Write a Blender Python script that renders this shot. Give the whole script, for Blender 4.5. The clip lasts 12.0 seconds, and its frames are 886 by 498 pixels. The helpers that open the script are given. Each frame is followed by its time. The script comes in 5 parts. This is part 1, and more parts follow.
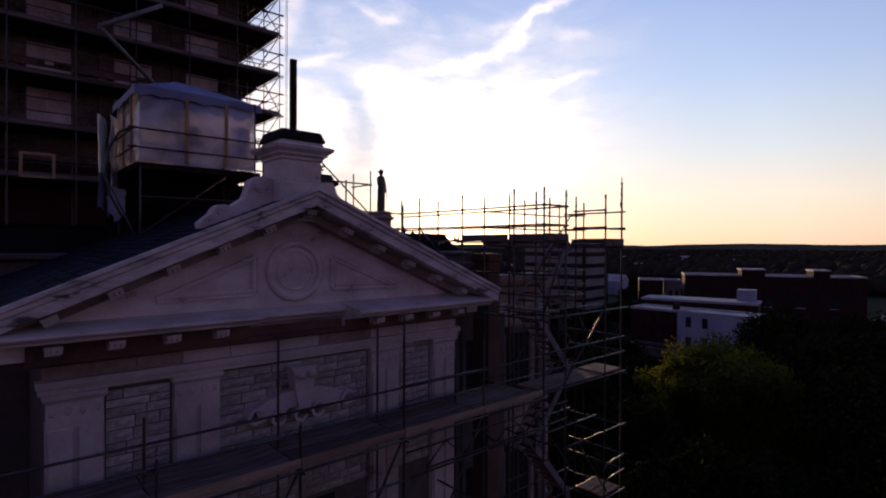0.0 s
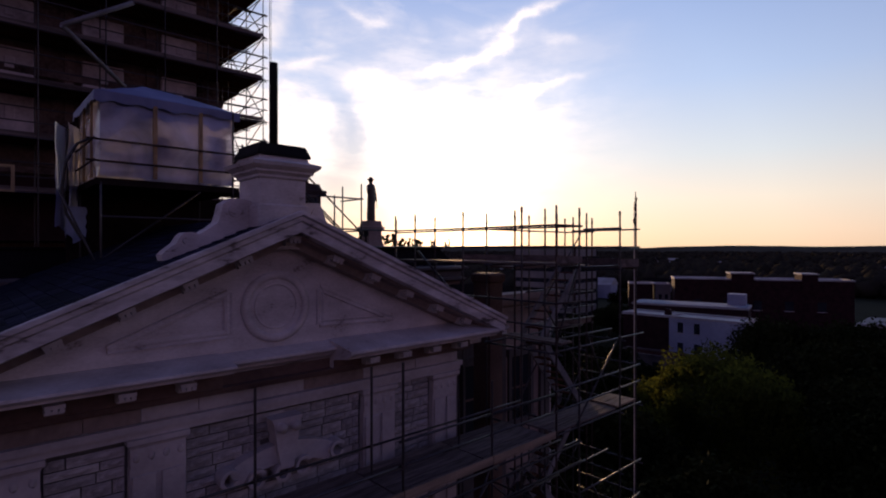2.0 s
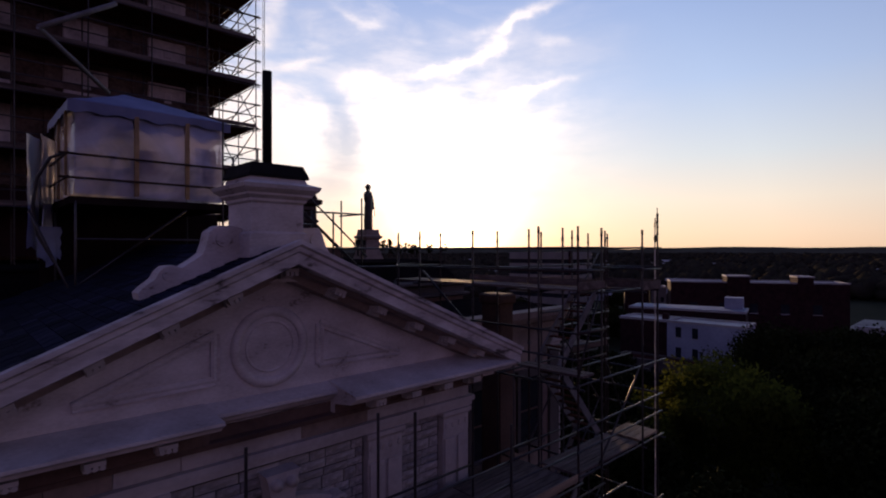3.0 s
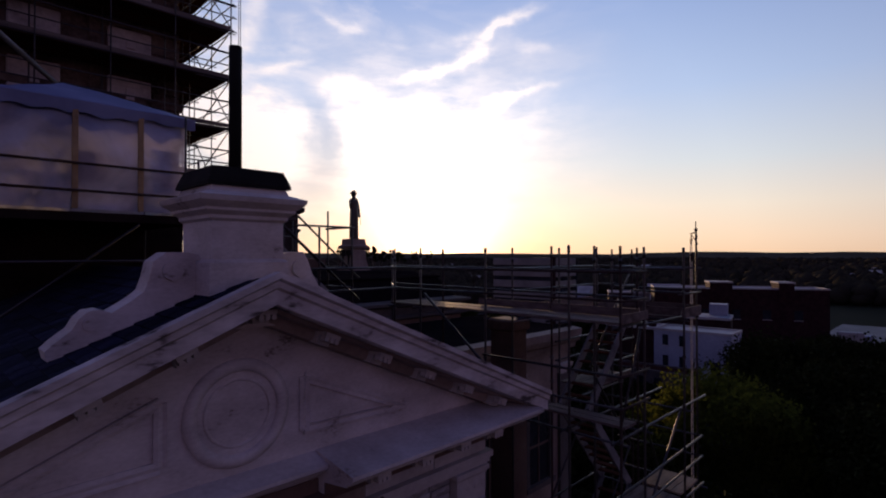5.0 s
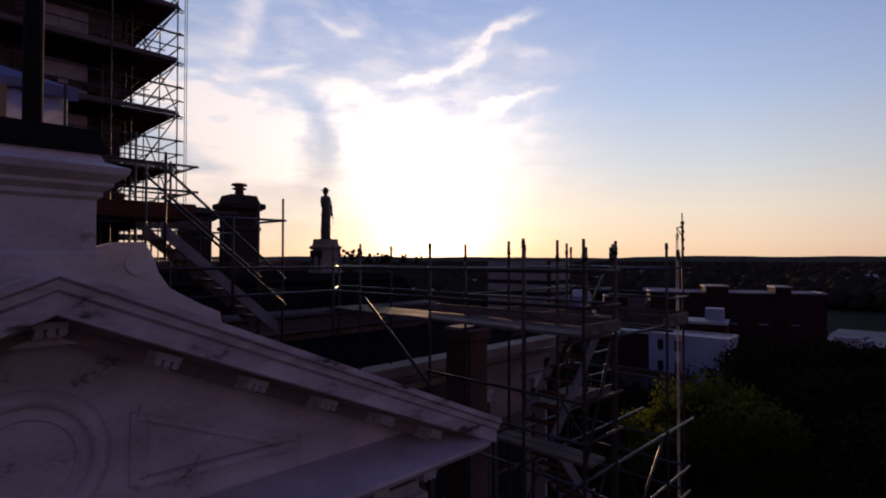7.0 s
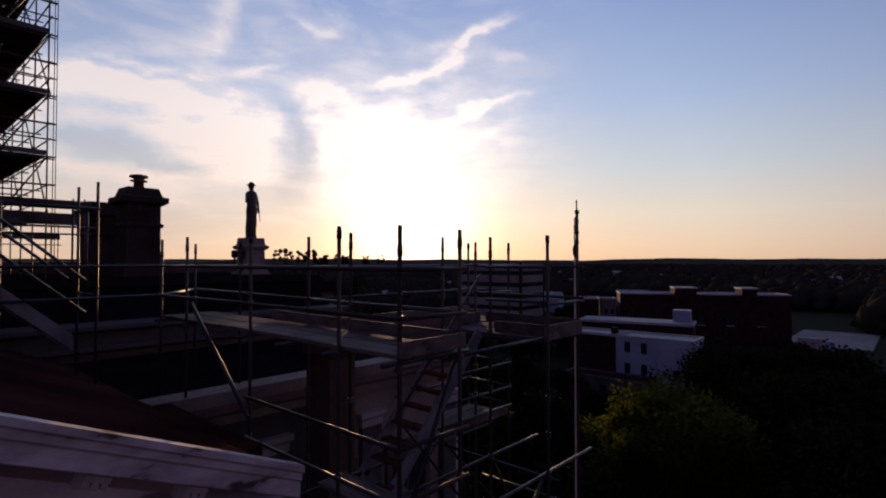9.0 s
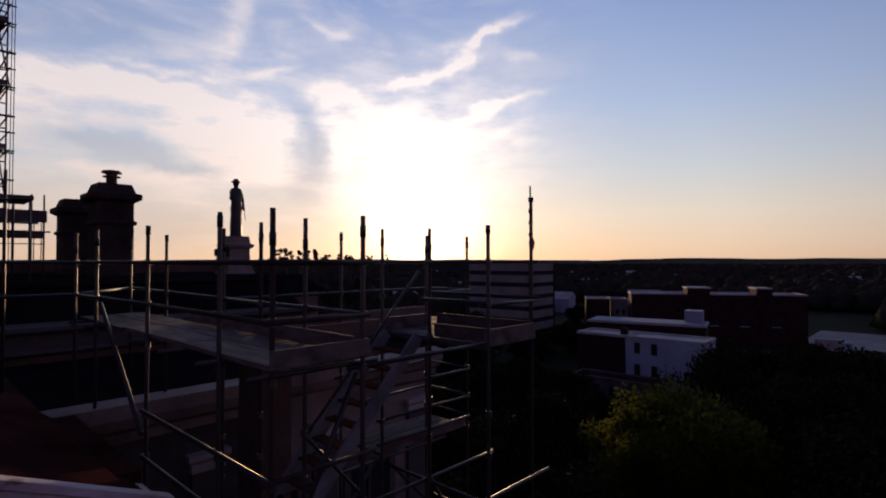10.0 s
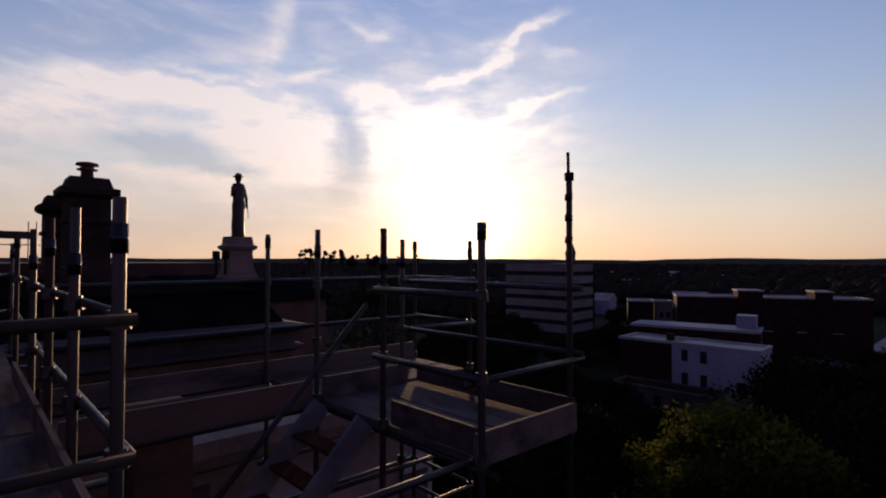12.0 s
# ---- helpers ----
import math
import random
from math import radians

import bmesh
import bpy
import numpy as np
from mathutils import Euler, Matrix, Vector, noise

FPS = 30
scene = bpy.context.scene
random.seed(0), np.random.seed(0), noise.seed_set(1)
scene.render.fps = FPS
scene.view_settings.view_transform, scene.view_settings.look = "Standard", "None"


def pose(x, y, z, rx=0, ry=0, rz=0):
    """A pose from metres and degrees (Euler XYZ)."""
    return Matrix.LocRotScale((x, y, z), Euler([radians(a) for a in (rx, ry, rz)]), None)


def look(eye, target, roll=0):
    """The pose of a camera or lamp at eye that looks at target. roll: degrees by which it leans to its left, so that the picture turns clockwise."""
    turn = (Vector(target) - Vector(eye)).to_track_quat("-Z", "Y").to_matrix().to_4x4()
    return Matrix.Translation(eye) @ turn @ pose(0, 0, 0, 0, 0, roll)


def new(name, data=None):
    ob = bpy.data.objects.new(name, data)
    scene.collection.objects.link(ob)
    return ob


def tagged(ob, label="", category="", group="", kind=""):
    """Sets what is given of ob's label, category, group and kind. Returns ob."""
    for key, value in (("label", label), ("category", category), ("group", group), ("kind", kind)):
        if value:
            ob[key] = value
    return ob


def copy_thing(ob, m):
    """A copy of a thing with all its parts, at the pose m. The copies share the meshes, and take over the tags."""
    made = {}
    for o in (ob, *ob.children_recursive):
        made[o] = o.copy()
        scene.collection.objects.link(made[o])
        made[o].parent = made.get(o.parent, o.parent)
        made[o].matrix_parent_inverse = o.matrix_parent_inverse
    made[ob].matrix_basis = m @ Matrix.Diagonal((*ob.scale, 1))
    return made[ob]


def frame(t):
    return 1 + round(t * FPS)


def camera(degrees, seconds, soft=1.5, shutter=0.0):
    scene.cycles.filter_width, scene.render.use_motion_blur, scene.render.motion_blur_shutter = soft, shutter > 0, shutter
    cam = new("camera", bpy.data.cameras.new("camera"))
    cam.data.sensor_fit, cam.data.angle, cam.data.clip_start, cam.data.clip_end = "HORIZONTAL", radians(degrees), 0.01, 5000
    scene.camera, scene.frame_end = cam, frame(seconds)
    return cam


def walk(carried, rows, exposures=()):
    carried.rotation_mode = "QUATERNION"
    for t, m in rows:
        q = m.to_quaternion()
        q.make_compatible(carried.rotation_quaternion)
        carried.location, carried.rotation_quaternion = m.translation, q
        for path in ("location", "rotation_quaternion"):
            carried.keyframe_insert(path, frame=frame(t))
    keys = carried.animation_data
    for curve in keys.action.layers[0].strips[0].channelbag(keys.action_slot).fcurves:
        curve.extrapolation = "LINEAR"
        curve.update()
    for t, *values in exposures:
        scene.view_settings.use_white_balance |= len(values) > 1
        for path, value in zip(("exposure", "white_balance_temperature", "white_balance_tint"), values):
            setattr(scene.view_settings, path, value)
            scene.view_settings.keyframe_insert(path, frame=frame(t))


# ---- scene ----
cam = camera(80.1, 12.0, soft=2.0)
PATH = [
    (0, (-5.014, -9.548, 17.948), (-3.692, -8.047, 17.935), 0.2),
    (0.5, (-4.93, -9.443, 18.016), (-3.6, -7.949, 18.008), 0.2),
    (1, (-4.741, -9.158, 18.094), (-3.402, -7.672, 18.087), 0.2),
    (1.5, (-4.496, -8.746, 18.293), (-3.149, -7.267, 18.288), 0.2),
    (2, (-4.276, -8.291, 18.462), (-2.922, -6.819, 18.46), -0.0),
    (2.5, (-4.03, -7.772, 18.731), (-2.668, -6.308, 18.732), 0.0),
    (3, (-3.802, -7.263, 18.957), (-2.432, -5.806, 18.961), -0.1),
    (5, (-2.787, -5.394, 19.306), (-1.367, -3.985, 19.328), -0.1),
    (5.5, (-2.367, -5.147, 19.291), (-0.941, -3.745, 19.317), -0.1),
    (6, (-1.88, -4.999, 19.258), (-0.449, -3.601, 19.29), -0.0),
    (6.5, (-1.304, -4.925, 19.214), (0.127, -3.529, 19.25), -0.1),
    (7, (-0.716, -4.862, 19.182), (0.711, -3.461, 19.218), 0.0),
    (9, (2.128, -5.075, 19.09), (3.612, -3.735, 19.135), -0.0),
    (9.5, (2.837, -5.214, 19.027), (4.33, -3.883, 19.073), -0.1),
    (10, (3.594, -5.205, 19.009), (5.046, -3.831, 19.055), -0.1),
    (10.5, (4.302, -4.98, 18.998), (5.717, -3.568, 19.043), -0.1),
    (11, (5.027, -4.569, 18.983), (6.402, -3.118, 19.029), 0.1),
    (11.5, (5.592, -3.99, 18.983), (6.948, -2.52, 19.024), 0.0),
    (12, (6.311, -3.382, 19.217), (7.662, -1.909, 19.26), 0.1),
]
walk(cam, [(t, look(eye, target, roll)) for t, eye, target, roll in PATH],
     exposures=[(0, 0.43, 6550, 14), (3, 0.34, 6550, 14), (5, 0.28, 6550, 14), (7, 0.17, 6550, 14), (9.5, 0.04, 6550, 14), (12, 0.03, 6550, 14)])

# ---- world, sun and exposure ----
GROUND = -4.0
SUN = Vector((0.700, 0.714, 0.042)).normalized()
world = bpy.data.worlds.new("dusk")
scene.world = world
world.use_nodes = True
WT = world.node_tree
WT.nodes.clear()


def wnode(kind):
    return WT.nodes.new(kind)


def wmath(op, a, b=None, c=None, clamp=False):
    n = wnode("ShaderNodeMath")
    n.operation, n.use_clamp = op, clamp
    for slot, value in zip(n.inputs, (a, b, c)):
        if value is None:
            continue
        if isinstance(value, (int, float)):
            slot.default_value = value
        else:
            WT.links.new(value, slot)
    return n.outputs[0]


def wdot(a, vec):
    n = wnode("ShaderNodeVectorMath")
    n.operation = "DOT_PRODUCT"
    WT.links.new(a, n.inputs[0])
    n.inputs[1].default_value = vec
    return n.outputs["Value"]


def wmix(fac, a, b, blend="MIX"):
    n = wnode("ShaderNodeMix")
    n.data_type, n.blend_type = "RGBA", blend
    for slot, value in ((n.inputs[0], fac), (n.inputs[6], a), (n.inputs[7], b)):
        if isinstance(value, (int, float)):
            slot.default_value = value
        elif isinstance(value, tuple):
            slot.default_value = (*value, 1)
        else:
            WT.links.new(value, slot)
    return n.outputs[2]


def wramp(fac, stops):
    n = wnode("ShaderNodeValToRGB")
    els = n.color_ramp.elements
    while len(els) < len(stops):
        els.new(0.5)
    for el, (p, c) in zip(els, stops):
        el.position, el.color = p, (*c, 1)
    WT.links.new(fac, n.inputs[0])
    return n.outputs[0]


def build_sky():
    flat = Vector((SUN.x, SUN.y, 0)).normalized()
    side = Vector((flat.y, -flat.x, 0))
    co = wnode("ShaderNodeTexCoord").outputs["Generated"]
    ahead = wdot(co, flat)
    up = wdot(co, (0, 0, 1))
    # the sky away from the sun: a level gradient, and the scattering round the sun
    base = wramp(up, [(0.0, (0.665, 0.515, 0.375)), (0.03, (0.68, 0.565, 0.45)), (0.085, (0.64, 0.615, 0.56)), (0.16, (0.49, 0.575, 0.655)), (0.28, (0.33, 0.46, 0.70)),
                      (0.5, (0.17, 0.28, 0.58)), (1.0, (0.07, 0.12, 0.3))])
    back = wramp(wmath("MULTIPLY_ADD", ahead, 0.5, 0.5), [(0.0, (0.30, 0.187, 0.325)), (0.45, (0.30, 0.202, 0.325)), (0.78, (0.62, 0.60, 0.68)), (0.93, (1, 1, 1))])
    col = wmix(1.0, base, back, "MULTIPLY")
    nish = wnode("ShaderNodeTexSky")
    nish.sky_type, nish.sun_disc = "NISHITA", False
    nish.sun_elevation, nish.sun_rotation = radians(2.6), math.atan2(SUN.x, SUN.y)
    dim = wmix(1.0, nish.outputs[0], (0.012, 0.012, 0.012), "MULTIPLY")
    col = wmix(1.0, col, dim, "ADD")
    # clouds: coordinates to the side of the sun and above the horizon, bent by noise
    safe = wmath("MAXIMUM", ahead, 0.12)
    u0 = wmath("DIVIDE", wdot(co, side), safe)
    v0 = wmath("DIVIDE", up, safe)
    def bent(scale, detail, amount):
        n = wnode("ShaderNodeTexNoise")
        n.inputs["Scale"].default_value, n.inputs["Detail"].default_value, n.inputs["Roughness"].default_value = scale, detail, 0.55
        WT.links.new(co, n.inputs["Vector"])
        split = wnode("ShaderNodeSeparateColor")
        WT.links.new(n.outputs["Color"], split.inputs[0])
        return [wmath("MULTIPLY_ADD", split.outputs[k], amount * f, -amount * f / 2) for k, f in ((0, 1.0), (1, 0.7))]

    (wu, wv), (fu, fv) = bent(7.0, 3.0, 0.085), bent(26.0, 5.0, 0.045)
    plane = wnode("ShaderNodeCombineXYZ")
    WT.links.new(wmath("ADD", wmath("ADD", u0, wu), fu), plane.inputs[0])
    WT.links.new(wmath("ADD", wmath("ADD", v0, wv), fv), plane.inputs[1])

    def puff(total, cu, cv, a, b, turn, power):
        place = wnode("ShaderNodeMapping")
        place.vector_type = "TEXTURE"
        place.inputs["Location"].default_value, place.inputs["Rotation"].default_value = (cu, cv, 0), (0, 0, radians(turn))
        place.inputs["Scale"].default_value = (a * 1.25, b * 1.25, 1)
        WT.links.new(plane.outputs[0], place.inputs["Vector"])
        square = wnode("ShaderNodeVectorMath")
        square.operation = "DOT_PRODUCT"
        WT.links.new(place.outputs[0], square.inputs[0])
        WT.links.new(place.outputs[0], square.inputs[1])
        return wmath("MULTIPLY_ADD", wmath("EXPONENT", wmath("MULTIPLY", square.outputs["Value"], -1.0)), power, total)

    shade = 0.0
    for row in GREY:
        shade = puff(shade, *row)
    total = 0.0
    for row in (*BANK, *LOW, *BRIGHT, *WISPS):
        total = puff(total, *row)
    fine = wnode("ShaderNodeTexNoise")
    fine.inputs["Scale"].default_value, fine.inputs["Detail"].default_value, fine.inputs["Roughness"].default_value = 11.0, 7.0, 0.6
    stretch = wnode("ShaderNodeMapping")
    stretch.inputs["Scale"].default_value = (1, 1, 3.2)
    WT.links.new(co, stretch.inputs["Vector"])
    WT.links.new(stretch.outputs[0], fine.inputs["Vector"])
    grain = wmath("MULTIPLY_ADD", fine.outputs[0], 2.5, -0.45, clamp=True)
    # thin high veil on the sun's side of the sky
    veil = wnode("ShaderNodeTexNoise")
    veil.inputs["Scale"].default_value, veil.inputs["Detail"].default_value, veil.inputs["Roughness"].default_value, veil.inputs["Distortion"].default_value = 5.5, 6.0, 0.6, 0.7
    WT.links.new(stretch.outputs[0], veil.inputs["Vector"])
    thin = wmath("MULTIPLY_ADD", veil.outputs[0], 2.4, -1.05, clamp=True)
    side_fade = wmath("MULTIPLY_ADD", u0, -1.8, 0.75, clamp=True)
    total = wmath("MULTIPLY_ADD", wmath("MULTIPLY", thin, side_fade), 0.55, total)
    cover = wmath("MULTIPLY", wmath("MULTIPLY", total, grain), 1.2, clamp=True)
    behind = wmath("MULTIPLY_ADD", ahead, 4.0, -0.6, clamp=True)
    cover = wmath("MULTIPLY", cover, behind)
    lit = wramp(up, [(0.0, (0.76, 0.59, 0.47)), (0.1, (0.76, 0.66, 0.61)), (0.25, (0.74, 0.715, 0.75)), (0.5, (0.62, 0.64, 0.75))])
    col = wmix(wmath("MULTIPLY", wmath("MULTIPLY", shade, behind), 0.62, clamp=True), col, wramp(up, [(0.0, (0.52, 0.40, 0.37)), (0.12, (0.47, 0.43, 0.46)), (0.3, (0.30, 0.36, 0.53))]))
    col = wmix(cover, col, lit)
    # scattering round the low sun
    near = wdot(co, SUN)
    gap = wmath("SUBTRACT", 1.0, near)
    wide = wmath("MULTIPLY", wmath("EXPONENT", wmath("MULTIPLY", gap, -21.0)), 0.52)
    core = wmath("MULTIPLY", wmath("EXPONENT", wmath("MULTIPLY", gap, -190.0)), 1.4)
    thick = wmath("MULTIPLY_ADD", cover, 0.8, 0.3)
    warm = wramp(up, [(0.0, (1.0, 0.74, 0.36)), (0.07, (1.0, 0.86, 0.62)), (0.2, (1.0, 0.93, 0.84))])
    col = wmix(1.0, col, wmix(1.0, warm, wmath("MULTIPLY", wide, thick), "MULTIPLY"), "ADD")
    col = wmix(1.0, col, wmix(1.0, (1.0, 0.86, 0.62), core, "MULTIPLY"), "ADD")
    # below the horizon
    under = wmath("MULTIPLY_ADD", up, 40.0, 1.0, clamp=True)
    col = wmix(1.0, col, (1.06, 1.0, 0.94), "MULTIPLY")
    col = wmix(under, (0.02, 0.02, 0.018), col)
    bg = wnode("ShaderNodeBackground")
    WT.links.new(col, bg.inputs[0])
    bg.inputs[1].default_value = 1.0
    out = wnode("ShaderNodeOutputWorld")
    WT.links.new(bg.outputs[0], out.inputs[0])


# clouds by side of the sun, height, half length, half width, turn, strength
WISPS = [
    (-0.018, 0.351, 0.046, 0.008, 8, 0.81), (0.041, 0.365, 0.046, 0.009, 15, 0.9), (0.088, 0.396, 0.033, 0.011, 52, 0.9), (0.052, 0.408, 0.033, 0.011, 0, 0.54),
    (0.126, 0.432, 0.047, 0.008, 36, 0.9), (0.170, 0.453, 0.031, 0.006, 28, 0.54), (0.183, 0.387, 0.027, 0.009, 0, 0.45), (-0.302, 0.349, 0.030, 0.008, 20, 0.5),
    (-0.264, 0.361, 0.026, 0.006, 10, 0.3), (-0.178, 0.446, 0.032, 0.008, -30, 0.45), (-0.148, 0.428, 0.020, 0.007, 30, 0.36), (0.109, 0.288, 0.037, 0.008, 25, 0.99),
    (0.157, 0.306, 0.038, 0.005, 12, 0.9), (0.134, 0.230, 0.047, 0.009, 40, 0.32),
]
BRIGHT = [
    (-0.161, 0.317, 0.042, 0.014, -4, 0.88), (-0.187, 0.292, 0.017, 0.026, 0, 0.48), (-0.077, 0.283, 0.074, 0.019, -4, 0.56), (-0.166, 0.231, 0.019, 0.066, 14, 0.6),
    (-0.082, 0.243, 0.085, 0.045, 0, 0.72), (0.031, 0.229, 0.129, 0.052, 0, 0.72), (0.01, 0.15, 0.16, 0.095, 0, 0.45), (-0.212, 0.212, 0.032, 0.078, -8, -0.8),
    (-0.130, 0.366, 0.159, 0.049, 0, 0.2), (0.117, 0.350, 0.131, 0.042, 10, 0.22),
]
BANK = [
    (-0.679, 0.347, 0.147, 0.021, -6, 0.69), (-0.536, 0.325, 0.120, 0.025, -13, 0.69), (-0.409, 0.280, 0.112, 0.032, -14, 0.87), (-0.301, 0.247, 0.066, 0.040, -20, 1),
    (-0.342, 0.204, 0.082, 0.034, -10, 0.87), (-0.659, 0.280, 0.157, 0.037, -4, 0.64), (-0.439, 0.222, 0.101, 0.023, 0, 0.37), (-0.881, 0.296, 0.152, 0.071, 0, 0.64),
]
LOW = [
    (-0.564, 0.218, 0.094, 0.018, -8, -0.85), (-0.428, 0.173, 0.131, 0.009, -4, -0.55), (-0.501, 0.348, 0.090, 0.007, -13, -0.35), (-0.588, 0.165, 0.198, 0.013, -3, 0.6),
    (-0.316, 0.165, 0.113, 0.019, -6, 0.55), (-0.488, 0.122, 0.260, 0.027, -2, 0.4), (-0.362, 0.435, 0.020, 0.070, -14, 0.52), (-0.410, 0.396, 0.061, 0.042, 0, 0.35),
    (-0.389, 0.341, 0.040, 0.009, -8, 0.5), (-0.491, 0.359, 0.060, 0.008, -15, 0.5),
]
GREY = [
    (-0.210, 0.212, 0.050, 0.076, -8, 0.62), (-0.569, 0.213, 0.099, 0.021, -8, 0.75), (-0.393, 0.168, 0.132, 0.015, -5, 0.6), (-0.627, 0.131, 0.236, 0.027, -3, 0.5),
    (-0.675, 0.059, 0.273, 0.041, 0, 0.55), (-0.407, 0.081, 0.202, 0.037, 0, 0.35), (-0.254, 0.134, 0.072, 0.021, 0, 0.5), (-0.660, 0.446, 0.275, 0.050, 0, 0.62),
    (-0.109, 0.377, 0.117, 0.043, 0, 0.3), (0.139, 0.351, 0.099, 0.033, 10, 0.3),
]
build_sky()
sun = new("sun", bpy.data.lights.new("sun", "SUN"))
sun.data.energy, sun.data.angle, sun.data.color = 2.0, radians(0.8), (1.0, 0.62, 0.34)
sun.matrix_world = look(SUN * 100, (0, 0, 0))


# ---- materials ----
def material(name, dark, light, rough=0.8, scale=6.0, fine=60.0, bump=0.15, metal=0.0, spread=0.0, stretch=(1, 1, 1), stain=None, spec=0.5, lo=0.42, hi=0.92):
    """Two scales of noise between two colours, a fine relief, and a shift from piece to piece."""
    m = bpy.data.materials.new(name)
    m.use_nodes = True
    t = m.node_tree
    b = t.nodes["Principled BSDF"]
    co = t.nodes.new("ShaderNodeTexCoord")
    mp = t.nodes.new("ShaderNodeMapping")
    mp.inputs["Scale"].default_value = stretch
    t.links.new(co.outputs["Object"], mp.inputs["Vector"])
    n1, n2 = (t.nodes.new("ShaderNodeTexNoise") for _ in range(2))
    n1.inputs["Scale"].default_value, n1.inputs["Detail"].default_value = scale * 0.25, 5
    n2.inputs["Scale"].default_value, n2.inputs["Detail"].default_value = fine * 0.25, 4
    for n in (n1, n2):
        t.links.new(mp.outputs[0], n.inputs["Vector"])
    mix = t.nodes.new("ShaderNodeMath")
    mix.operation = "MULTIPLY_ADD"
    mix.inputs[1].default_value = 0.35
    t.links.new(n2.outputs[0], mix.inputs[0])
    t.links.new(n1.outputs[0], mix.inputs[2])
    ramp = t.nodes.new("ShaderNodeValToRGB")
    e = ramp.color_ramp.elements
    e[0].position, e[0].color = lo, (*dark, 1)
    e[1].position, e[1].color = hi, (*light, 1)
    if stain:
        el = e.new(lo + 0.08)
        el.color = (*stain, 1)
    t.links.new(mix.outputs[0], ramp.inputs[0])
    colour = ramp.outputs[0]
    if spread:
        info = t.nodes.new("ShaderNodeObjectInfo")
        hs = t.nodes.new("ShaderNodeHueSaturation")
        v = t.nodes.new("ShaderNodeMapRange")
        v.inputs[3].default_value, v.inputs[4].default_value = 1 - spread, 1 + spread
        t.links.new(info.outputs["Random"], v.inputs[0])
        t.links.new(v.outputs[0], hs.inputs["Value"])
        t.links.new(colour, hs.inputs["Color"])
        colour = hs.outputs[0]
    t.links.new(colour, b.inputs["Base Color"])
    b.inputs["Roughness"].default_value, b.inputs["Metallic"].default_value = rough, metal
    b.inputs["Specular IOR Level"].default_value = spec
    if bump:
        bp = t.nodes.new("ShaderNodeBump")
        bp.inputs["Strength"].default_value, bp.inputs["Distance"].default_value = bump, 0.02
        t.links.new(mix.outputs[0], bp.inputs["Height"])
        t.links.new(bp.outputs[0], b.inputs["Normal"])
    return m


STONE = material("weathered_limestone", (0.13, 0.108, 0.10), (0.50, 0.45, 0.425), 0.85, 3.0, 40, 0.3, stain=(0.31, 0.27, 0.255))
SOOT = material("sooty_tower_stone", (0.014, 0.009, 0.008), (0.23, 0.165, 0.15), 0.9, 2.4, 30, 0.3, lo=0.47, hi=0.95, spec=0.05)
PAINT = material("flaking_painted_stone", (0.15, 0.115, 0.10), (0.64, 0.585, 0.57), 0.75, 5.0, 60, 0.35, stretch=(1, 1, 2.0), stain=(0.42, 0.37, 0.35), lo=0.44, hi=0.86)
FLAKE = material("flaked_cornice_paint", (0.07, 0.055, 0.05), (0.64, 0.585, 0.57), 0.78, 9.0, 44, 0.5, stretch=(0.6, 1, 1.6), stain=(0.40, 0.35, 0.335), lo=0.49, hi=0.84)
BLOCK = material("rock_faced_block", (0.17, 0.15, 0.14), (0.46, 0.42, 0.40), 0.9, 8.0, 50, 0.5, spread=0.25)
# wall stone darkened in colour for the shadowed parts of the main block
WALL = material("darkened_wall_stone", (0.02, 0.016, 0.016), (0.12, 0.10, 0.095), 0.9, 1.6, 30, 0.3, stain=(0.052, 0.042, 0.04))
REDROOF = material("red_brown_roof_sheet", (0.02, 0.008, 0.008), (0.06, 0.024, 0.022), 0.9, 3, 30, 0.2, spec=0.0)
JOINT = material("dark_mortar", (0.06, 0.055, 0.05), (0.13, 0.12, 0.11), 0.95, 8, 60, 0.2)
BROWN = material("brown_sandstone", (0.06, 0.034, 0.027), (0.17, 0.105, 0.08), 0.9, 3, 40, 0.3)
SLATE = material("blue_grey_slate", (0.006, 0.0065, 0.015), (0.022, 0.025, 0.052), 0.8, 8, 60, 0.3, spread=0.6, spec=0.03)
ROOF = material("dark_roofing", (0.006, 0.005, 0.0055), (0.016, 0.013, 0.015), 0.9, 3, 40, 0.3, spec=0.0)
BITUMEN = material("black_bitumen", (0.006, 0.006, 0.006), (0.018, 0.016, 0.016), 0.85, 10, 60, 0.3, spec=0.12)
STEEL = material("galvanised_tube", (0.031, 0.029, 0.030), (0.10, 0.096, 0.099), 0.46, 12, 80, 0.1, metal=0.85, spread=0.35)
# rusty tube; its dark colour also stands for the unlit walkway rails
RUSTSHADE = material("rust_and_shade_tube", (0.025, 0.018, 0.018), (0.075, 0.05, 0.042), 0.7, 12, 80, 0.2, metal=0.3, spec=0.15)
ALU = material("dull_aluminium", (0.11, 0.105, 0.11), (0.27, 0.265, 0.275), 0.75, 10, 70, 0.1, metal=0.2, spec=0.2)
PLANK = material("worn_scaffold_plank", (0.05, 0.038, 0.034), (0.18, 0.14, 0.125), 0.8, 6, 60, 0.3, spread=0.3, stretch=(3, 3, 1), spec=0.07)
EDGE = material("pale_deck_edge_board", (0.13, 0.095, 0.07), (0.32, 0.24, 0.17), 0.8, 6, 60, 0.2, spread=0.25, spec=0.2)
GALV = material("pale_galvanised_stringer", (0.10, 0.098, 0.105), (0.26, 0.25, 0.26), 0.7, 8, 50, 0.15, metal=0.2, spec=0.2)
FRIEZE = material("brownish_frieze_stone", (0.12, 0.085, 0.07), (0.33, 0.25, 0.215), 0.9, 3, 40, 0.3)
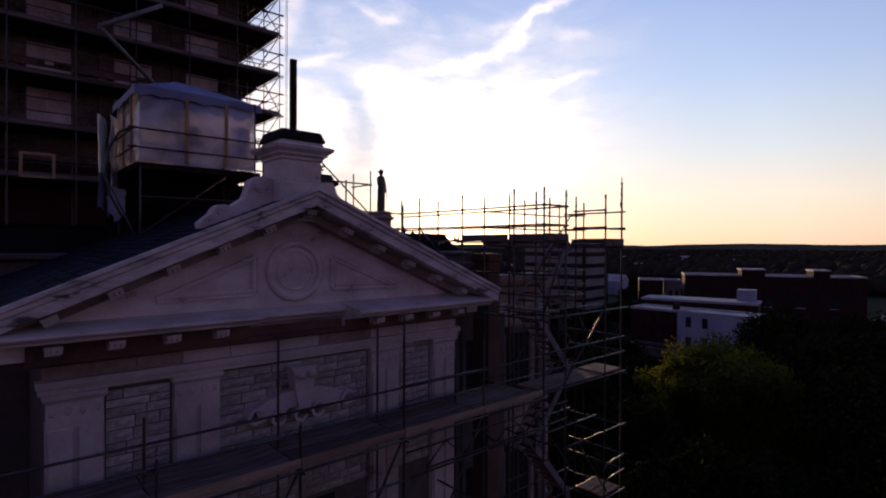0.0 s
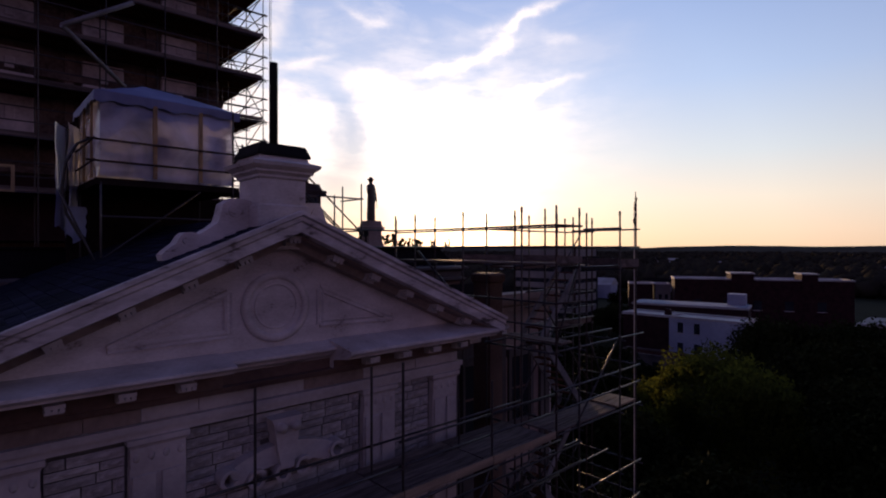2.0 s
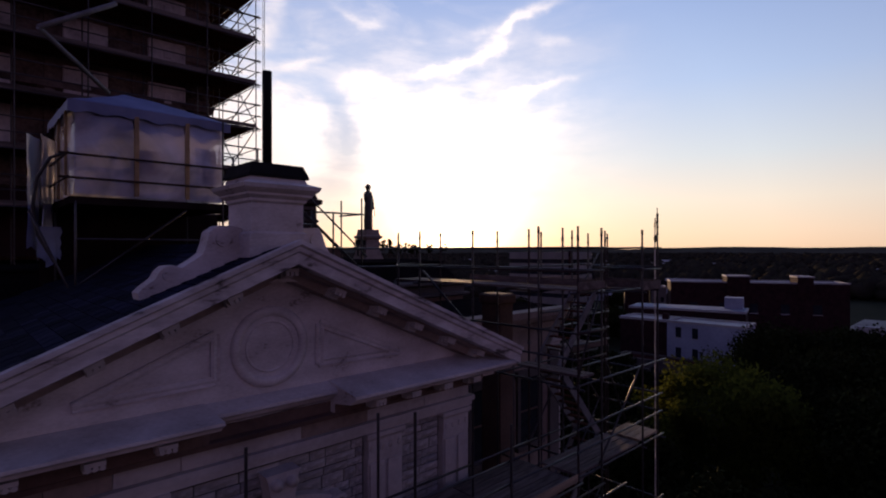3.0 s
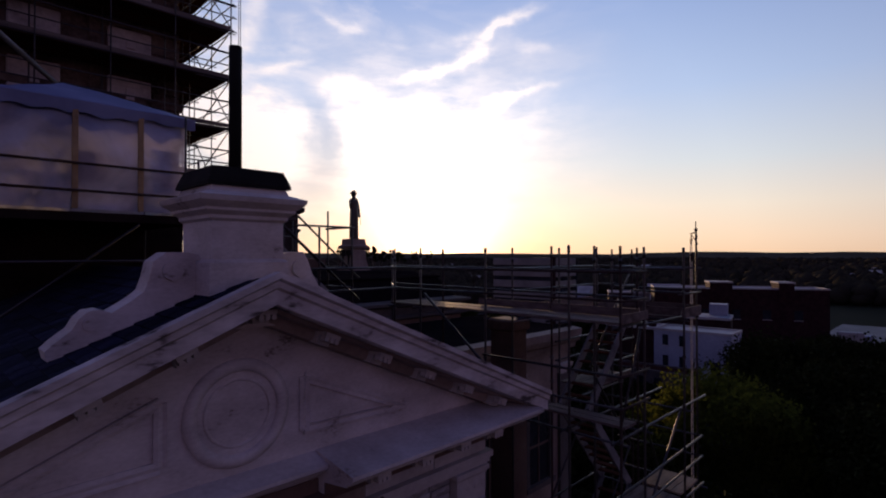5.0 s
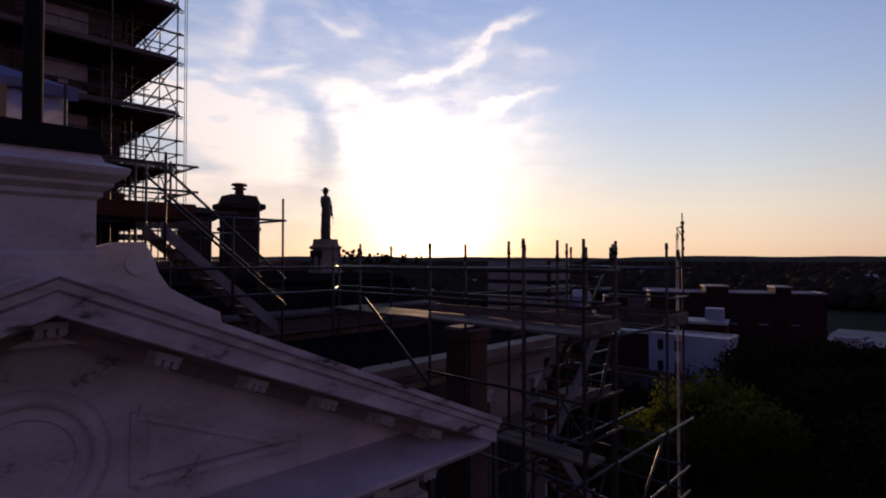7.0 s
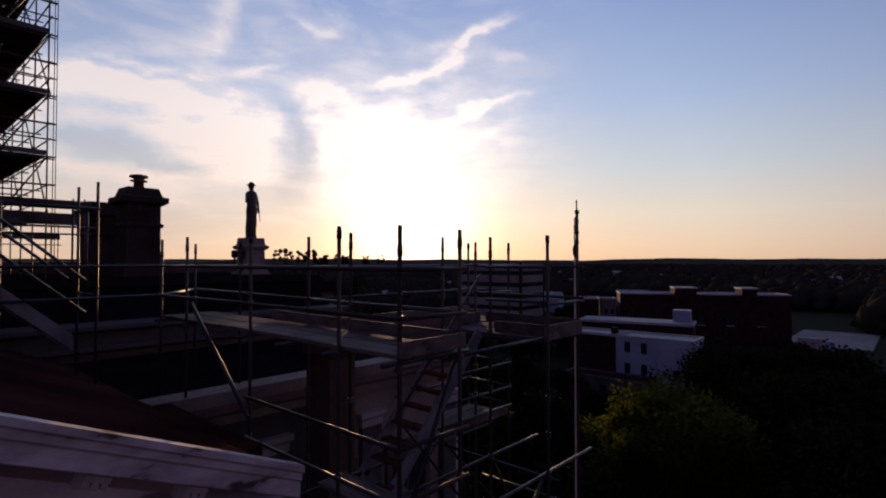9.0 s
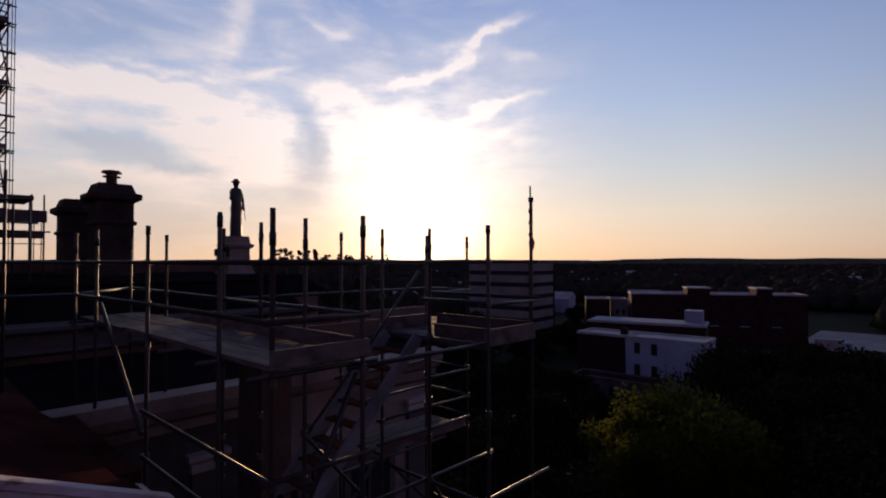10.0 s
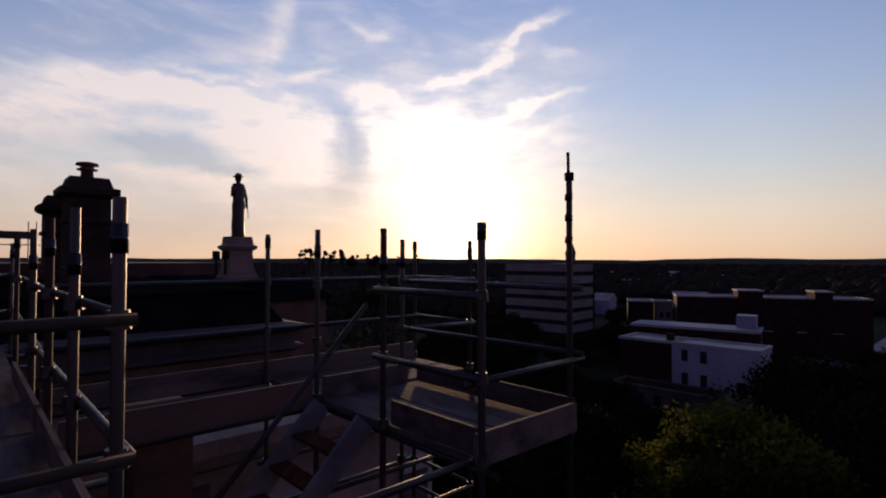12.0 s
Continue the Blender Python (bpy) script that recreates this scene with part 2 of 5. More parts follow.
TIMBER = material("yellow_pine_stud", (0.20, 0.125, 0.06), (0.40, 0.27, 0.13), 0.7, 8, 60, 0.15)
# plywood taken to near black to stand for the shade under the enclosure
DARKBOARD = material("shade_black_board", (0.010, 0.007, 0.007), (0.03, 0.02, 0.019), 0.95, 5, 50, 0.15, spec=0.0)
PLY = material("dark_plywood", (0.036, 0.015, 0.011), (0.115, 0.05, 0.035), 0.9, 5, 50, 0.15, spec=0.0)
SHEET = material("milky_plastic_sheet", (0.19, 0.21, 0.37), (0.60, 0.62, 0.82), 0.14, 2.5, 9, 0.55, spec=0.9)
BLUE = material("blue_tarpaulin", (0.10, 0.12, 0.24), (0.22, 0.25, 0.42), 0.5, 3, 14, 0.4)
BLUEROOF = material("pale_blue_flat_roof", (0.12, 0.15, 0.21), (0.2, 0.24, 0.31), 0.8, 0.4, 6, 0.1)
BRONZE = material("dark_statue_metal", (0.035, 0.03, 0.027), (0.09, 0.075, 0.06), 0.5, 10, 60, 0.3, metal=0.3)
STACK = material("dark_chimney_stone", (0.018, 0.013, 0.012), (0.075, 0.054, 0.048), 0.9, 3, 40, 0.3, spec=0.1)
BRICK = material("red_brick", (0.018, 0.008, 0.010), (0.042, 0.017, 0.019), 0.9, 4, 50, 0.2, spec=0.1)
WHITE = material("white_plaster", (0.20, 0.215, 0.28), (0.36, 0.385, 0.48), 0.85, 0.6, 10, 0.1)
COPING = material("pale_coping", (0.24, 0.225, 0.225), (0.42, 0.40, 0.40), 0.8, 1, 12, 0.1)
CONCRETE = material("pale_concrete", (0.13, 0.12, 0.115), (0.24, 0.22, 0.21), 0.9, 0.8, 14, 0.15)
ASPHALT = material("asphalt", (0.012, 0.012, 0.013), (0.03, 0.029, 0.029), 0.95, 0.6, 20, 0.2, spec=0.15)
GRASS = material("rough_grass", (0.006, 0.007, 0.004), (0.018, 0.02, 0.01), 1.0, 0.05, 1.2, 0.2, spec=0.05)
GLASS = material("dark_window_glass", (0.012, 0.014, 0.018), (0.03, 0.034, 0.042), 0.08, 1, 8, 0.0)
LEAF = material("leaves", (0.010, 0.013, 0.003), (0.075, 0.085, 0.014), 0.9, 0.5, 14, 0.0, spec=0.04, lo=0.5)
# leaves darkened well below LEAF to stand for crowns out of the sun
LEAFD = material("shaded_leaves", (0.006, 0.008, 0.0035), (0.028, 0.033, 0.010), 0.95, 1.2, 14, 0.0, spec=0.03)
BARK = material("bark", (0.03, 0.022, 0.016), (0.08, 0.06, 0.045), 0.95, 4, 40, 0.5)
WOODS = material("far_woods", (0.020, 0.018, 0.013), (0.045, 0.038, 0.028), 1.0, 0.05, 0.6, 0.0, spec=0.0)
# paler than the nearer woods: distance haze put into the hill colour
FARHILL = material("hazy_hill_woods", (0.04, 0.038, 0.03), (0.085, 0.078, 0.062), 1.0, 0.02, 0.3, 0.0, spec=0.0)
ROPE = material("pale_rope", (0.4, 0.37, 0.33), (0.62, 0.58, 0.52), 0.8, 20, 90, 0.1)
RUBBER = material("black_hose", (0.01, 0.01, 0.011), (0.025, 0.025, 0.027), 0.5, 10, 60, 0.1)


def let_through(m, share, tint):
    """Thin sheet: part of the light that falls on its far side comes through."""
    t = m.node_tree
    out, b = t.nodes["Material Output"], t.nodes["Principled BSDF"]
    tr, mx = t.nodes.new("ShaderNodeBsdfTranslucent"), t.nodes.new("ShaderNodeMixShader")
    tr.inputs["Color"].default_value = (*tint, 1)
    mx.inputs[0].default_value = share
    t.links.new(b.outputs[0], mx.inputs[1])
    t.links.new(tr.outputs[0], mx.inputs[2])
    t.links.new(mx.outputs[0], out.inputs[0])


let_through(SHEET, 0.22, (0.7, 0.69, 0.74))


def clear_patches(m):
    """Stretched plastic: patches where one sees through the sheet."""
    t = m.node_tree
    out = t.nodes["Material Output"]
    shade = out.inputs[0].links[0].from_socket
    co, ns, rp = t.nodes.new("ShaderNodeTexCoord"), t.nodes.new("ShaderNodeTexNoise"), t.nodes.new("ShaderNodeValToRGB")
    ns.inputs["Scale"].default_value, ns.inputs["Detail"].default_value, ns.inputs["Distortion"].default_value = 0.9, 4, 0.6
    rp.color_ramp.elements[0].position, rp.color_ramp.elements[0].color = 0.42, (0.10, 0.10, 0.10, 1)
    rp.color_ramp.elements[1].position, rp.color_ramp.elements[1].color = 0.64, (0.55, 0.55, 0.55, 1)
    tr, mx = t.nodes.new("ShaderNodeBsdfTransparent"), t.nodes.new("ShaderNodeMixShader")
    tr.inputs[0].default_value = (0.85, 0.83, 0.88, 1)
    t.links.new(co.outputs["Object"], ns.inputs["Vector"])
    t.links.new(ns.outputs[0], rp.inputs[0])
    t.links.new(rp.outputs[0], mx.inputs[0])
    t.links.new(shade, mx.inputs[1])
    t.links.new(tr.outputs[0], mx.inputs[2])
    t.links.new(mx.outputs[0], out.inputs[0])


clear_patches(SHEET)
TSTONE = material("grey_tower_stone", (0.20, 0.17, 0.18), (0.6, 0.52, 0.53), 0.9, 4, 30, 0.4, spec=0.1)
APRON = material("white_plastic_apron", (0.26, 0.29, 0.42), (0.46, 0.48, 0.60), 0.3, 2.5, 9, 0.5, spec=0.5)
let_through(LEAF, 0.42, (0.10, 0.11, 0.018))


# ---- mesh helpers ----
def mesh_of(name, bm, mat, smooth=False):
    bmesh.ops.recalc_face_normals(bm, faces=bm.faces)
    me = bpy.data.meshes.new(name)
    bm.to_mesh(me)
    bm.free()
    me.materials.append(mat)
    if smooth:
        for p in me.polygons:
            p.use_smooth = True
    return me


def thing(name, at, label, category, group="", kind=""):
    ob = new(name)
    ob.location = at
    ob.empty_display_size = 0.2
    return tagged(ob, label, category, group, kind)


def under(ob, parent):
    """Hang ob under parent and keep its place in the world."""
    if parent is not None:
        ob.parent = parent
        ob.matrix_parent_inverse = Matrix.Translation(-root_of(parent))
    return ob


def root_of(ob):
    """Where the parent's own frame lies: things have a place, mesh parts have none."""
    if ob.parent is None:
        return Vector(ob.location)
    return Vector((0, 0, 0))


def part(name, bm, mat, parent, label="", smooth=False):
    ob = new(name, mesh_of(name, bm, mat, smooth))
    under(ob, parent)
    return tagged(ob, label) if label else ob


def box(x0, x1, y0, y1, z0, z1, bm=None, bevel=0.0):
    bm = bm or bmesh.new()
    vs = [bm.verts.new((x, y, z)) for x in (x0, x1) for y in (y0, y1) for z in (z0, z1)]
    fs = [bm.faces.new([vs[i] for i in f]) for f in ((0, 1, 3, 2), (4, 6, 7, 5), (0, 4, 5, 1), (2, 3, 7, 6), (0, 2, 6, 4), (1, 5, 7, 3))]
    if bevel:
        bmesh.ops.bevel(bm, geom=list({e for f in fs for e in f.edges}), offset=bevel, segments=1, affect="EDGES")
    return bm


def prism(outline, axis, a0, a1, bm=None):
    """Push a closed outline of two coordinates along the third axis."""
    bm = bm or bmesh.new()

    def at(p, a):
        return (a, *p) if axis == "x" else (p[0], a, p[1]) if axis == "y" else (*p, a)

    one, two = ([bm.verts.new(at(p, a)) for p in outline] for a in (a0, a1))
    bm.faces.new(one)
    bm.faces.new(two[::-1])
    for i in range(len(outline)):
        j = (i + 1) % len(outline)
        bm.faces.new((one[j], one[i], two[i], two[j]))
    return bm


def lathe(profile, at, seg=14, bm=None, square=False):
    """Rings of radius and height round an upright axis; square rings for stepped blocks."""
    bm = bm or bmesh.new()
    n = 4 if square else seg
    rings = []
    for r, z in profile:
        k = r * math.sqrt(2) if square else r
        rings.append([bm.verts.new((at[0] + k * math.cos(2 * math.pi * (i + 0.5) / n), at[1] + k * math.sin(2 * math.pi * (i + 0.5) / n), at[2] + z)) for i in range(n)])
    for a, b in zip(rings, rings[1:]):
        for i in range(n):
            j = (i + 1) % n
            bm.faces.new((a[i], a[j], b[j], b[i]))
    bm.faces.new(rings[0][::-1])
    bm.faces.new(rings[-1])
    return bm


def block_rings(profile, x0, x1, y0, y1, bm=None):
    """A stepped block: rows of overhang and height over one ground plan."""
    bm = bm or bmesh.new()
    rings = [[bm.verts.new(p) for p in ((x0 - o, y0 - o, z), (x1 + o, y0 - o, z), (x1 + o, y1 + o, z), (x0 - o, y1 + o, z))] for o, z in profile]
    for a, b in zip(rings, rings[1:]):
        for i in range(4):
            j = (i + 1) % 4
            bm.faces.new((a[i], a[j], b[j], b[i]))
    bm.faces.new(rings[0][::-1])
    bm.faces.new(rings[-1])
    return bm


MESHES = {}


def tube_mesh(mat, r, seg):
    key = (mat.name, r, seg)
    if key not in MESHES:
        bm = bmesh.new()
        bmesh.ops.create_cone(bm, cap_ends=True, segments=seg, radius1=r, radius2=r, depth=1.0, matrix=Matrix.Translation((0, 0, 0.5)))
        me = MESHES[key] = mesh_of("tube", bm, mat)
        for p in me.polygons:
            p.use_smooth = len(p.vertices) == 4
    return MESHES[key]


def tube(name, p, q, mat, parent, r=0.0242, seg=8, label=""):
    p, q = Vector(p), Vector(q)
    ob = new(name, tube_mesh(mat, r, seg))
    ob.matrix_basis = Matrix.Translation(p) @ (q - p).to_track_quat("Z", "Y").to_matrix().to_4x4() @ Matrix.Diagonal((1, 1, (q - p).length, 1))
    under(ob, parent)
    return tagged(ob, label) if label else ob


def unit_box(mat):
    key = (mat.name, "box")
    if key not in MESHES:
        MESHES[key] = mesh_of("board", box(-0.5, 0.5, -0.5, 0.5, -0.5, 0.5), mat)
    return MESHES[key]


def board(name, x0, x1, y0, y1, z0, z1, mat, parent, label=""):
    ob = new(name, unit_box(mat))
    ob.matrix_basis = Matrix.Translation(((x0 + x1) / 2, (y0 + y1) / 2, (z0 + z1) / 2)) @ Matrix.Diagonal((x1 - x0, y1 - y0, z1 - z0, 1))
    under(ob, parent)
    return tagged(ob, label) if label else ob


def coupler(p, parent):
    key = "coupler"
    if key not in MESHES:
        bm = bmesh.new()
        bmesh.ops.create_cone(bm, cap_ends=True, segments=8, radius1=0.045, radius2=0.038, depth=0.07)
        MESHES[key] = mesh_of("coupler", bm, STEEL)
    ob = new("coupler", MESHES[key])
    ob.matrix_basis = Matrix.Translation(p)
    return under(ob, parent)


# ---- ground and distance ----
def sheet(name, x0, x1, y0, y1, z, mat, label, category):
    bm = bmesh.new()
    bm.faces.new([bm.verts.new(p) for p in ((x0, y0, z), (x1, y0, z), (x1, y1, z), (x0, y1, z))])
    ob = new(name, mesh_of(name, bm, mat))
    return tagged(ob, label, category, kind="structure")


sheet("ground", -4500, 4500, -4500, 4500, GROUND, GRASS, "dark rough grass and earth reaching the horizon", "ground")
sheet("pavement", -30, 24, -26, 40, GROUND + 0.05, ASPHALT, "dark paving round the courthouse", "pavement")


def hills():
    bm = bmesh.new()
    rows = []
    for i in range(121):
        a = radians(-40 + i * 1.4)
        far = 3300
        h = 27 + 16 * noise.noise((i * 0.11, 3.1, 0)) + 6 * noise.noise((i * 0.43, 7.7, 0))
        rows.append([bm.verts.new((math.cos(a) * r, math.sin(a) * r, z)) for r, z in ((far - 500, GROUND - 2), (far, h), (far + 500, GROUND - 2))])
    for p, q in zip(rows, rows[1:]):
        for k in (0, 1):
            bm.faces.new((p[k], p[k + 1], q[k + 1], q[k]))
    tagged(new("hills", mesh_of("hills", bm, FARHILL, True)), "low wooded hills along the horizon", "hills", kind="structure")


def far_woods():
    rnd = random.Random(5)
    ball = bmesh.new()
    bmesh.ops.create_icosphere(ball, subdivisions=1, radius=1.0)
    ball.verts.ensure_lookup_table()
    unit = [v.co.copy() for v in ball.verts]
    tris = [tuple(v.index for v in f.verts) for f in ball.faces]
    ball.free()
    verts, faces = [], []
    for n in range(13000):
        a = radians(rnd.uniform(-16, 104))
        d = 215 * (2900 / 215) ** rnd.random()
        x, y = math.cos(a) * d, math.sin(a) * d
        if 150 < d < 300 and 2 < math.degrees(a) < 32:
            continue
        r = rnd.uniform(2.2, 5.0) * (1 + d / 1300)
        h = rnd.uniform(5, 12)
        base = len(verts)
        for u in unit:
            k = 1 + 0.75 * noise.noise(u * 2.2 + Vector((n * 3.7, 0, 0)))
            verts.append((x + u.x * r * k, y + u.y * r * k, GROUND + h * 0.45 + u.z * h * 0.55 * k))
        faces += [tuple(base + i for i in f) for f in tris]
    me = bpy.data.meshes.new("far_woods")
    me.from_pydata(verts, [], faces)
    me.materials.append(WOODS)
    me.polygons.foreach_set("use_smooth", [True] * len(faces))
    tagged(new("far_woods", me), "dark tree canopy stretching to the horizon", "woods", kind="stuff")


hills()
far_woods()


# ---- courthouse ----
RIDGE = 19.12
CX = 0.10
courthouse = thing("courthouse", (CX, 4, GROUND), "pale stone courthouse with a pedimented front under restoration", "courthouse")


def pitch(x):
    """Fall of the gable from its apex at x."""
    return (0.428 if x > CX else 0.4225) * abs(x - CX)


def pavilion():
    # walls of the projecting front, with the cornice zone above
    part("front_wall", box(-4.25, 4.55, 0.95, 1.4, GROUND, 16.15), JOINT, courthouse)
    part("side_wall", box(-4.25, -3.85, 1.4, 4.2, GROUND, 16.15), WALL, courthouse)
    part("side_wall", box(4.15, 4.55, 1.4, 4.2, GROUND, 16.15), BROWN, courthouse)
    part("architrave", box(-4.33, 4.65, 0.80, 0.95, 15.55, 15.66), STONE, courthouse)
    part("architrave", box(-4.36, 4.68, 0.74, 0.95, 15.66, 15.77), STONE, courthouse)
    edges = (-4.28, -2.95, -2.2, -1.35, 0.55, 1.9, 3.3, 4.6)
    for n, (a, b) in enumerate(zip(edges, edges[1:])):
        part("frieze_slab", box(a + 0.004, b - 0.004, 0.85 + 0.006 * (n % 3), 0.95, 15.772, 16.148, bevel=0.006), FRIEZE if n in (0, 1, 4) else STONE, courthouse)
    # brown moulding, its dark tone carrying the shadow under the cornice
    part("bed_mould", prism([(0.60, 16.148), (0.64, 16.06), (0.80, 16.02), (0.848, 15.99), (0.848, 16.148)], "x", -4.5, 4.8), BROWN, courthouse, "brown stone moulding toned darker for soffit shade")
    for x0, x1, dy, up in ((-4.86, -1.04, 0.0, 0.08), (-1.04, 1.06, 0.52, 0.03), (1.06, 5.22, 0.0, 0.0)):
        prof = [(0.95, 16.15), (0.66 + dy * 0.3, 16.15), (0.64 + dy * 0.3, 16.31 + up), (0.14 + dy, 16.385 + up), (0.12 + dy, 16.43 + up), (0.05 + dy, 16.45 + up),
                (0.0 + dy, 16.50 + up * 0.9), (0.0 + dy, 16.55 + up * 0.8), (0.95, 16.70)]
        part("horizontal_cornice", prism(prof, "x", x0 + 0.002, x1 - 0.002), PAINT, courthouse)
        # dark strip over the pale bed face, in place of the cornice shadow
        part("shadow_band", box(max(x0, -4.5) + 0.004, min(x1, 4.8) - 0.004, 0.61 + dy * 0.3, 0.64 + dy * 0.3, 16.152, 16.30 + up), BROWN, courthouse, "brown band standing for shadow under the cornice")


def modillion_mesh():
    bm = box(-0.115, 0.115, -0.34, 0.0, 0.03, 0.085)
    for i in (-1, 0, 1):
        bmesh.ops.create_cone(bm, cap_ends=True, segments=8, radius1=0.034, radius2=0.034, depth=0.12,
                              matrix=Matrix.Translation((i * 0.078, -0.28, 0.0)) @ Matrix.Rotation(radians(90), 4, "X"))
    box(-0.10, 0.10, -0.16, 0.0, -0.08, 0.03, bm)
    return mesh_of("modillion", bm, STONE)


def rakes():
    for sign in (-1, 1):
        end = -4.95 if sign < 0 else 5.47
        n = (end - CX)
        bm = bmesh.new()
        # section of the raking cornice: forward place and height under the roof line
        sec = [(0.0, 0.0), (0.0, -0.07), (0.05, -0.10), (0.05, -0.17), (0.09, -0.20), (0.09, -0.37), (0.14, -0.39), (0.9, -0.39), (0.9, -0.13), (0.15, -0.13), (0.15, 0.0)]
        ends = []
        for x in (CX, end):
            z = RIDGE - pitch(x + 0.001 * sign)
            ends.append([bm.verts.new((x, y, z + h)) for y, h in sec])
        bm.faces.new(ends[0])
        bm.faces.new(ends[1][::-1])
        for i in range(len(sec)):
            j = (i + 1) % len(sec)
            bm.faces.new((ends[0][j], ends[0][i], ends[1][i], ends[1][j]))
        rake = part("raking_cornice", bm, FLAKE, courthouse)
        bm = bmesh.new()
        sec = [(0.30, -0.392), (0.34, -0.44), (0.56, -0.46), (0.60, -0.60), (0.88, -0.62), (0.88, -0.392)]
        ends = [[bm.verts.new((x, y, RIDGE - pitch(x + 0.001 * sign) + h)) for y, h in sec] for x in (CX, end - 0.3 * sign)]
        bm.faces.new(ends[0])
        bm.faces.new(ends[1][::-1])
        for i in range(len(sec)):
            j = (i + 1) % len(sec)
            bm.faces.new((ends[0][j], ends[0][i], ends[1][i], ends[1][j]))
        # browner than the rake, with the soffit shade put into the colour
        part("bed_mould", bm, FRIEZE, rake, "brown stone moulding toned darker for soffit shade")
        step = 0.86
        for k in range(6):
            if sign > 0 and k == 0:
                continue
            x = CX + sign * step * k
            ob = new("modillion", MOD)
            tilt = 0 if k == 0 else -sign * math.atan(0.418)
            ob.matrix_basis = Matrix.Translation((x, 0.64, RIDGE - pitch(x) - 0.53)) @ Matrix.Rotation(-tilt, 4, "Y")
            under(ob, rake)
    for x in (-4.17, -3.34, -2.50, -1.68, 1.78, 2.6, 3.43, 4.26):
        ob = new("modillion", MOD)
        ob.matrix_basis = Matrix.Translation((x, 0.60, 16.31 if x < 0 else 16.235))
        under(ob, courthouse)


def tympanum():
    y = 0.86
    pts = [(CX - 4.8, 16.66), (CX + 4.8, 16.66), (CX, RIDGE - 0.5)]
    part("tympanum", prism(pts, "y", y, y + 0.3), PAINT, courthouse)
    # round panel: two rings and a disc
    cz, cx = 17.41, 0.0
    for name, r0, r1, d in (("medallion_ring", 0.50, 0.65, 0.065), ("medallion_ring", 0.38, 0.42, 0.022)):
        bm = bmesh.new()
        n = 40
        rows = []
        for i in range(n):
            a = 2 * math.pi * i / n
            rows.append([bm.verts.new((cx + r * math.cos(a), y - h, cz + r * math.sin(a))) for r, h in ((r0, -0.01), (r0, d * 0.6), ((r0 + r1) / 2, d), (r1, d * 0.5), (r1, -0.01))])
        for i in range(n):
            j = (i + 1) % n
            for k in range(4):
                bm.faces.new((rows[i][k], rows[j][k], rows[j][k + 1], rows[i][k + 1]))
        part(name, bm, PAINT, courthouse, smooth=True)
    # moulded triangular panels at both sides
    for s in (-1, 1):
        tri = [(cx + s * 0.88, 17.70), (cx + s * 0.88, 17.0), (cx + s * 2.65, 16.96)]
        for k in range(3):
            (xa, za), (xb, zb) = tri[k], tri[(k + 1) % 3]
            d = Vector((xb - xa, 0, zb - za))
            side = Vector((-d.z, 0, d.x)).normalized() * 0.065
            bm = bmesh.new()
            p, q = Vector((xa, y, za)), Vector((xb, y, zb))
            prof = [(-1.0, 0.01), (-1.0, -0.03), (-0.3, -0.05), (0.4, -0.025), (1.0, -0.055), (1.0, 0.01)]
            e0, e1 = ([bm.verts.new(c + side * u + Vector((0, v, 0))) for u, v in prof] for c in (p, q))
            bm.faces.new(e0)
            bm.faces.new(e1[::-1])
            for i in range(len(prof)):
                j = (i + 1) % len(prof)
                bm.faces.new((e0[j], e0[i], e1[i], e1[j]))
            part("panel_moulding", bm, PAINT, courthouse)


def pilasters():
    for x0, x1 in ((-4.27, -3.41), (-2.40, -1.53), (1.83, 2.70), (3.73, 4.55)):
        root = part("pilaster", box(x0 + 0.03, x1 - 0.03, 0.80, 0.96, GROUND, 15.1), STONE, courthouse)
        c = (x0 + x1) / 2
        for a, b in ((x0 + 0.06, c - 0.04), (c + 0.04, x1 - 0.06)):
            part("fillet", box(a, b, 0.755, 0.80, GROUND + 4, 14.99, bevel=0.012), STONE, root)
        prof = [(0.0, 15.08), (0.0, 15.40), (0.02, 15.44), (0.05, 15.47), (0.05, 15.55)]
        part("capital", block_rings(prof, x0 + 0.04, x1 - 0.04, 0.78, 0.95), STONE, root)
        for i in range(4):
            xx = x0 + 0.12 + i * (x1 - x0 - 0.24) / 3
            bm = bmesh.new()
            bmesh.ops.create_icosphere(bm, subdivisions=1, radius=0.06, matrix=Matrix.Translation((xx, 0.782, 15.26)) @ Matrix.Diagonal((1, 0.16, 1.4, 1)))
            part("carved_leaf", bm, STONE, root, smooth=True)


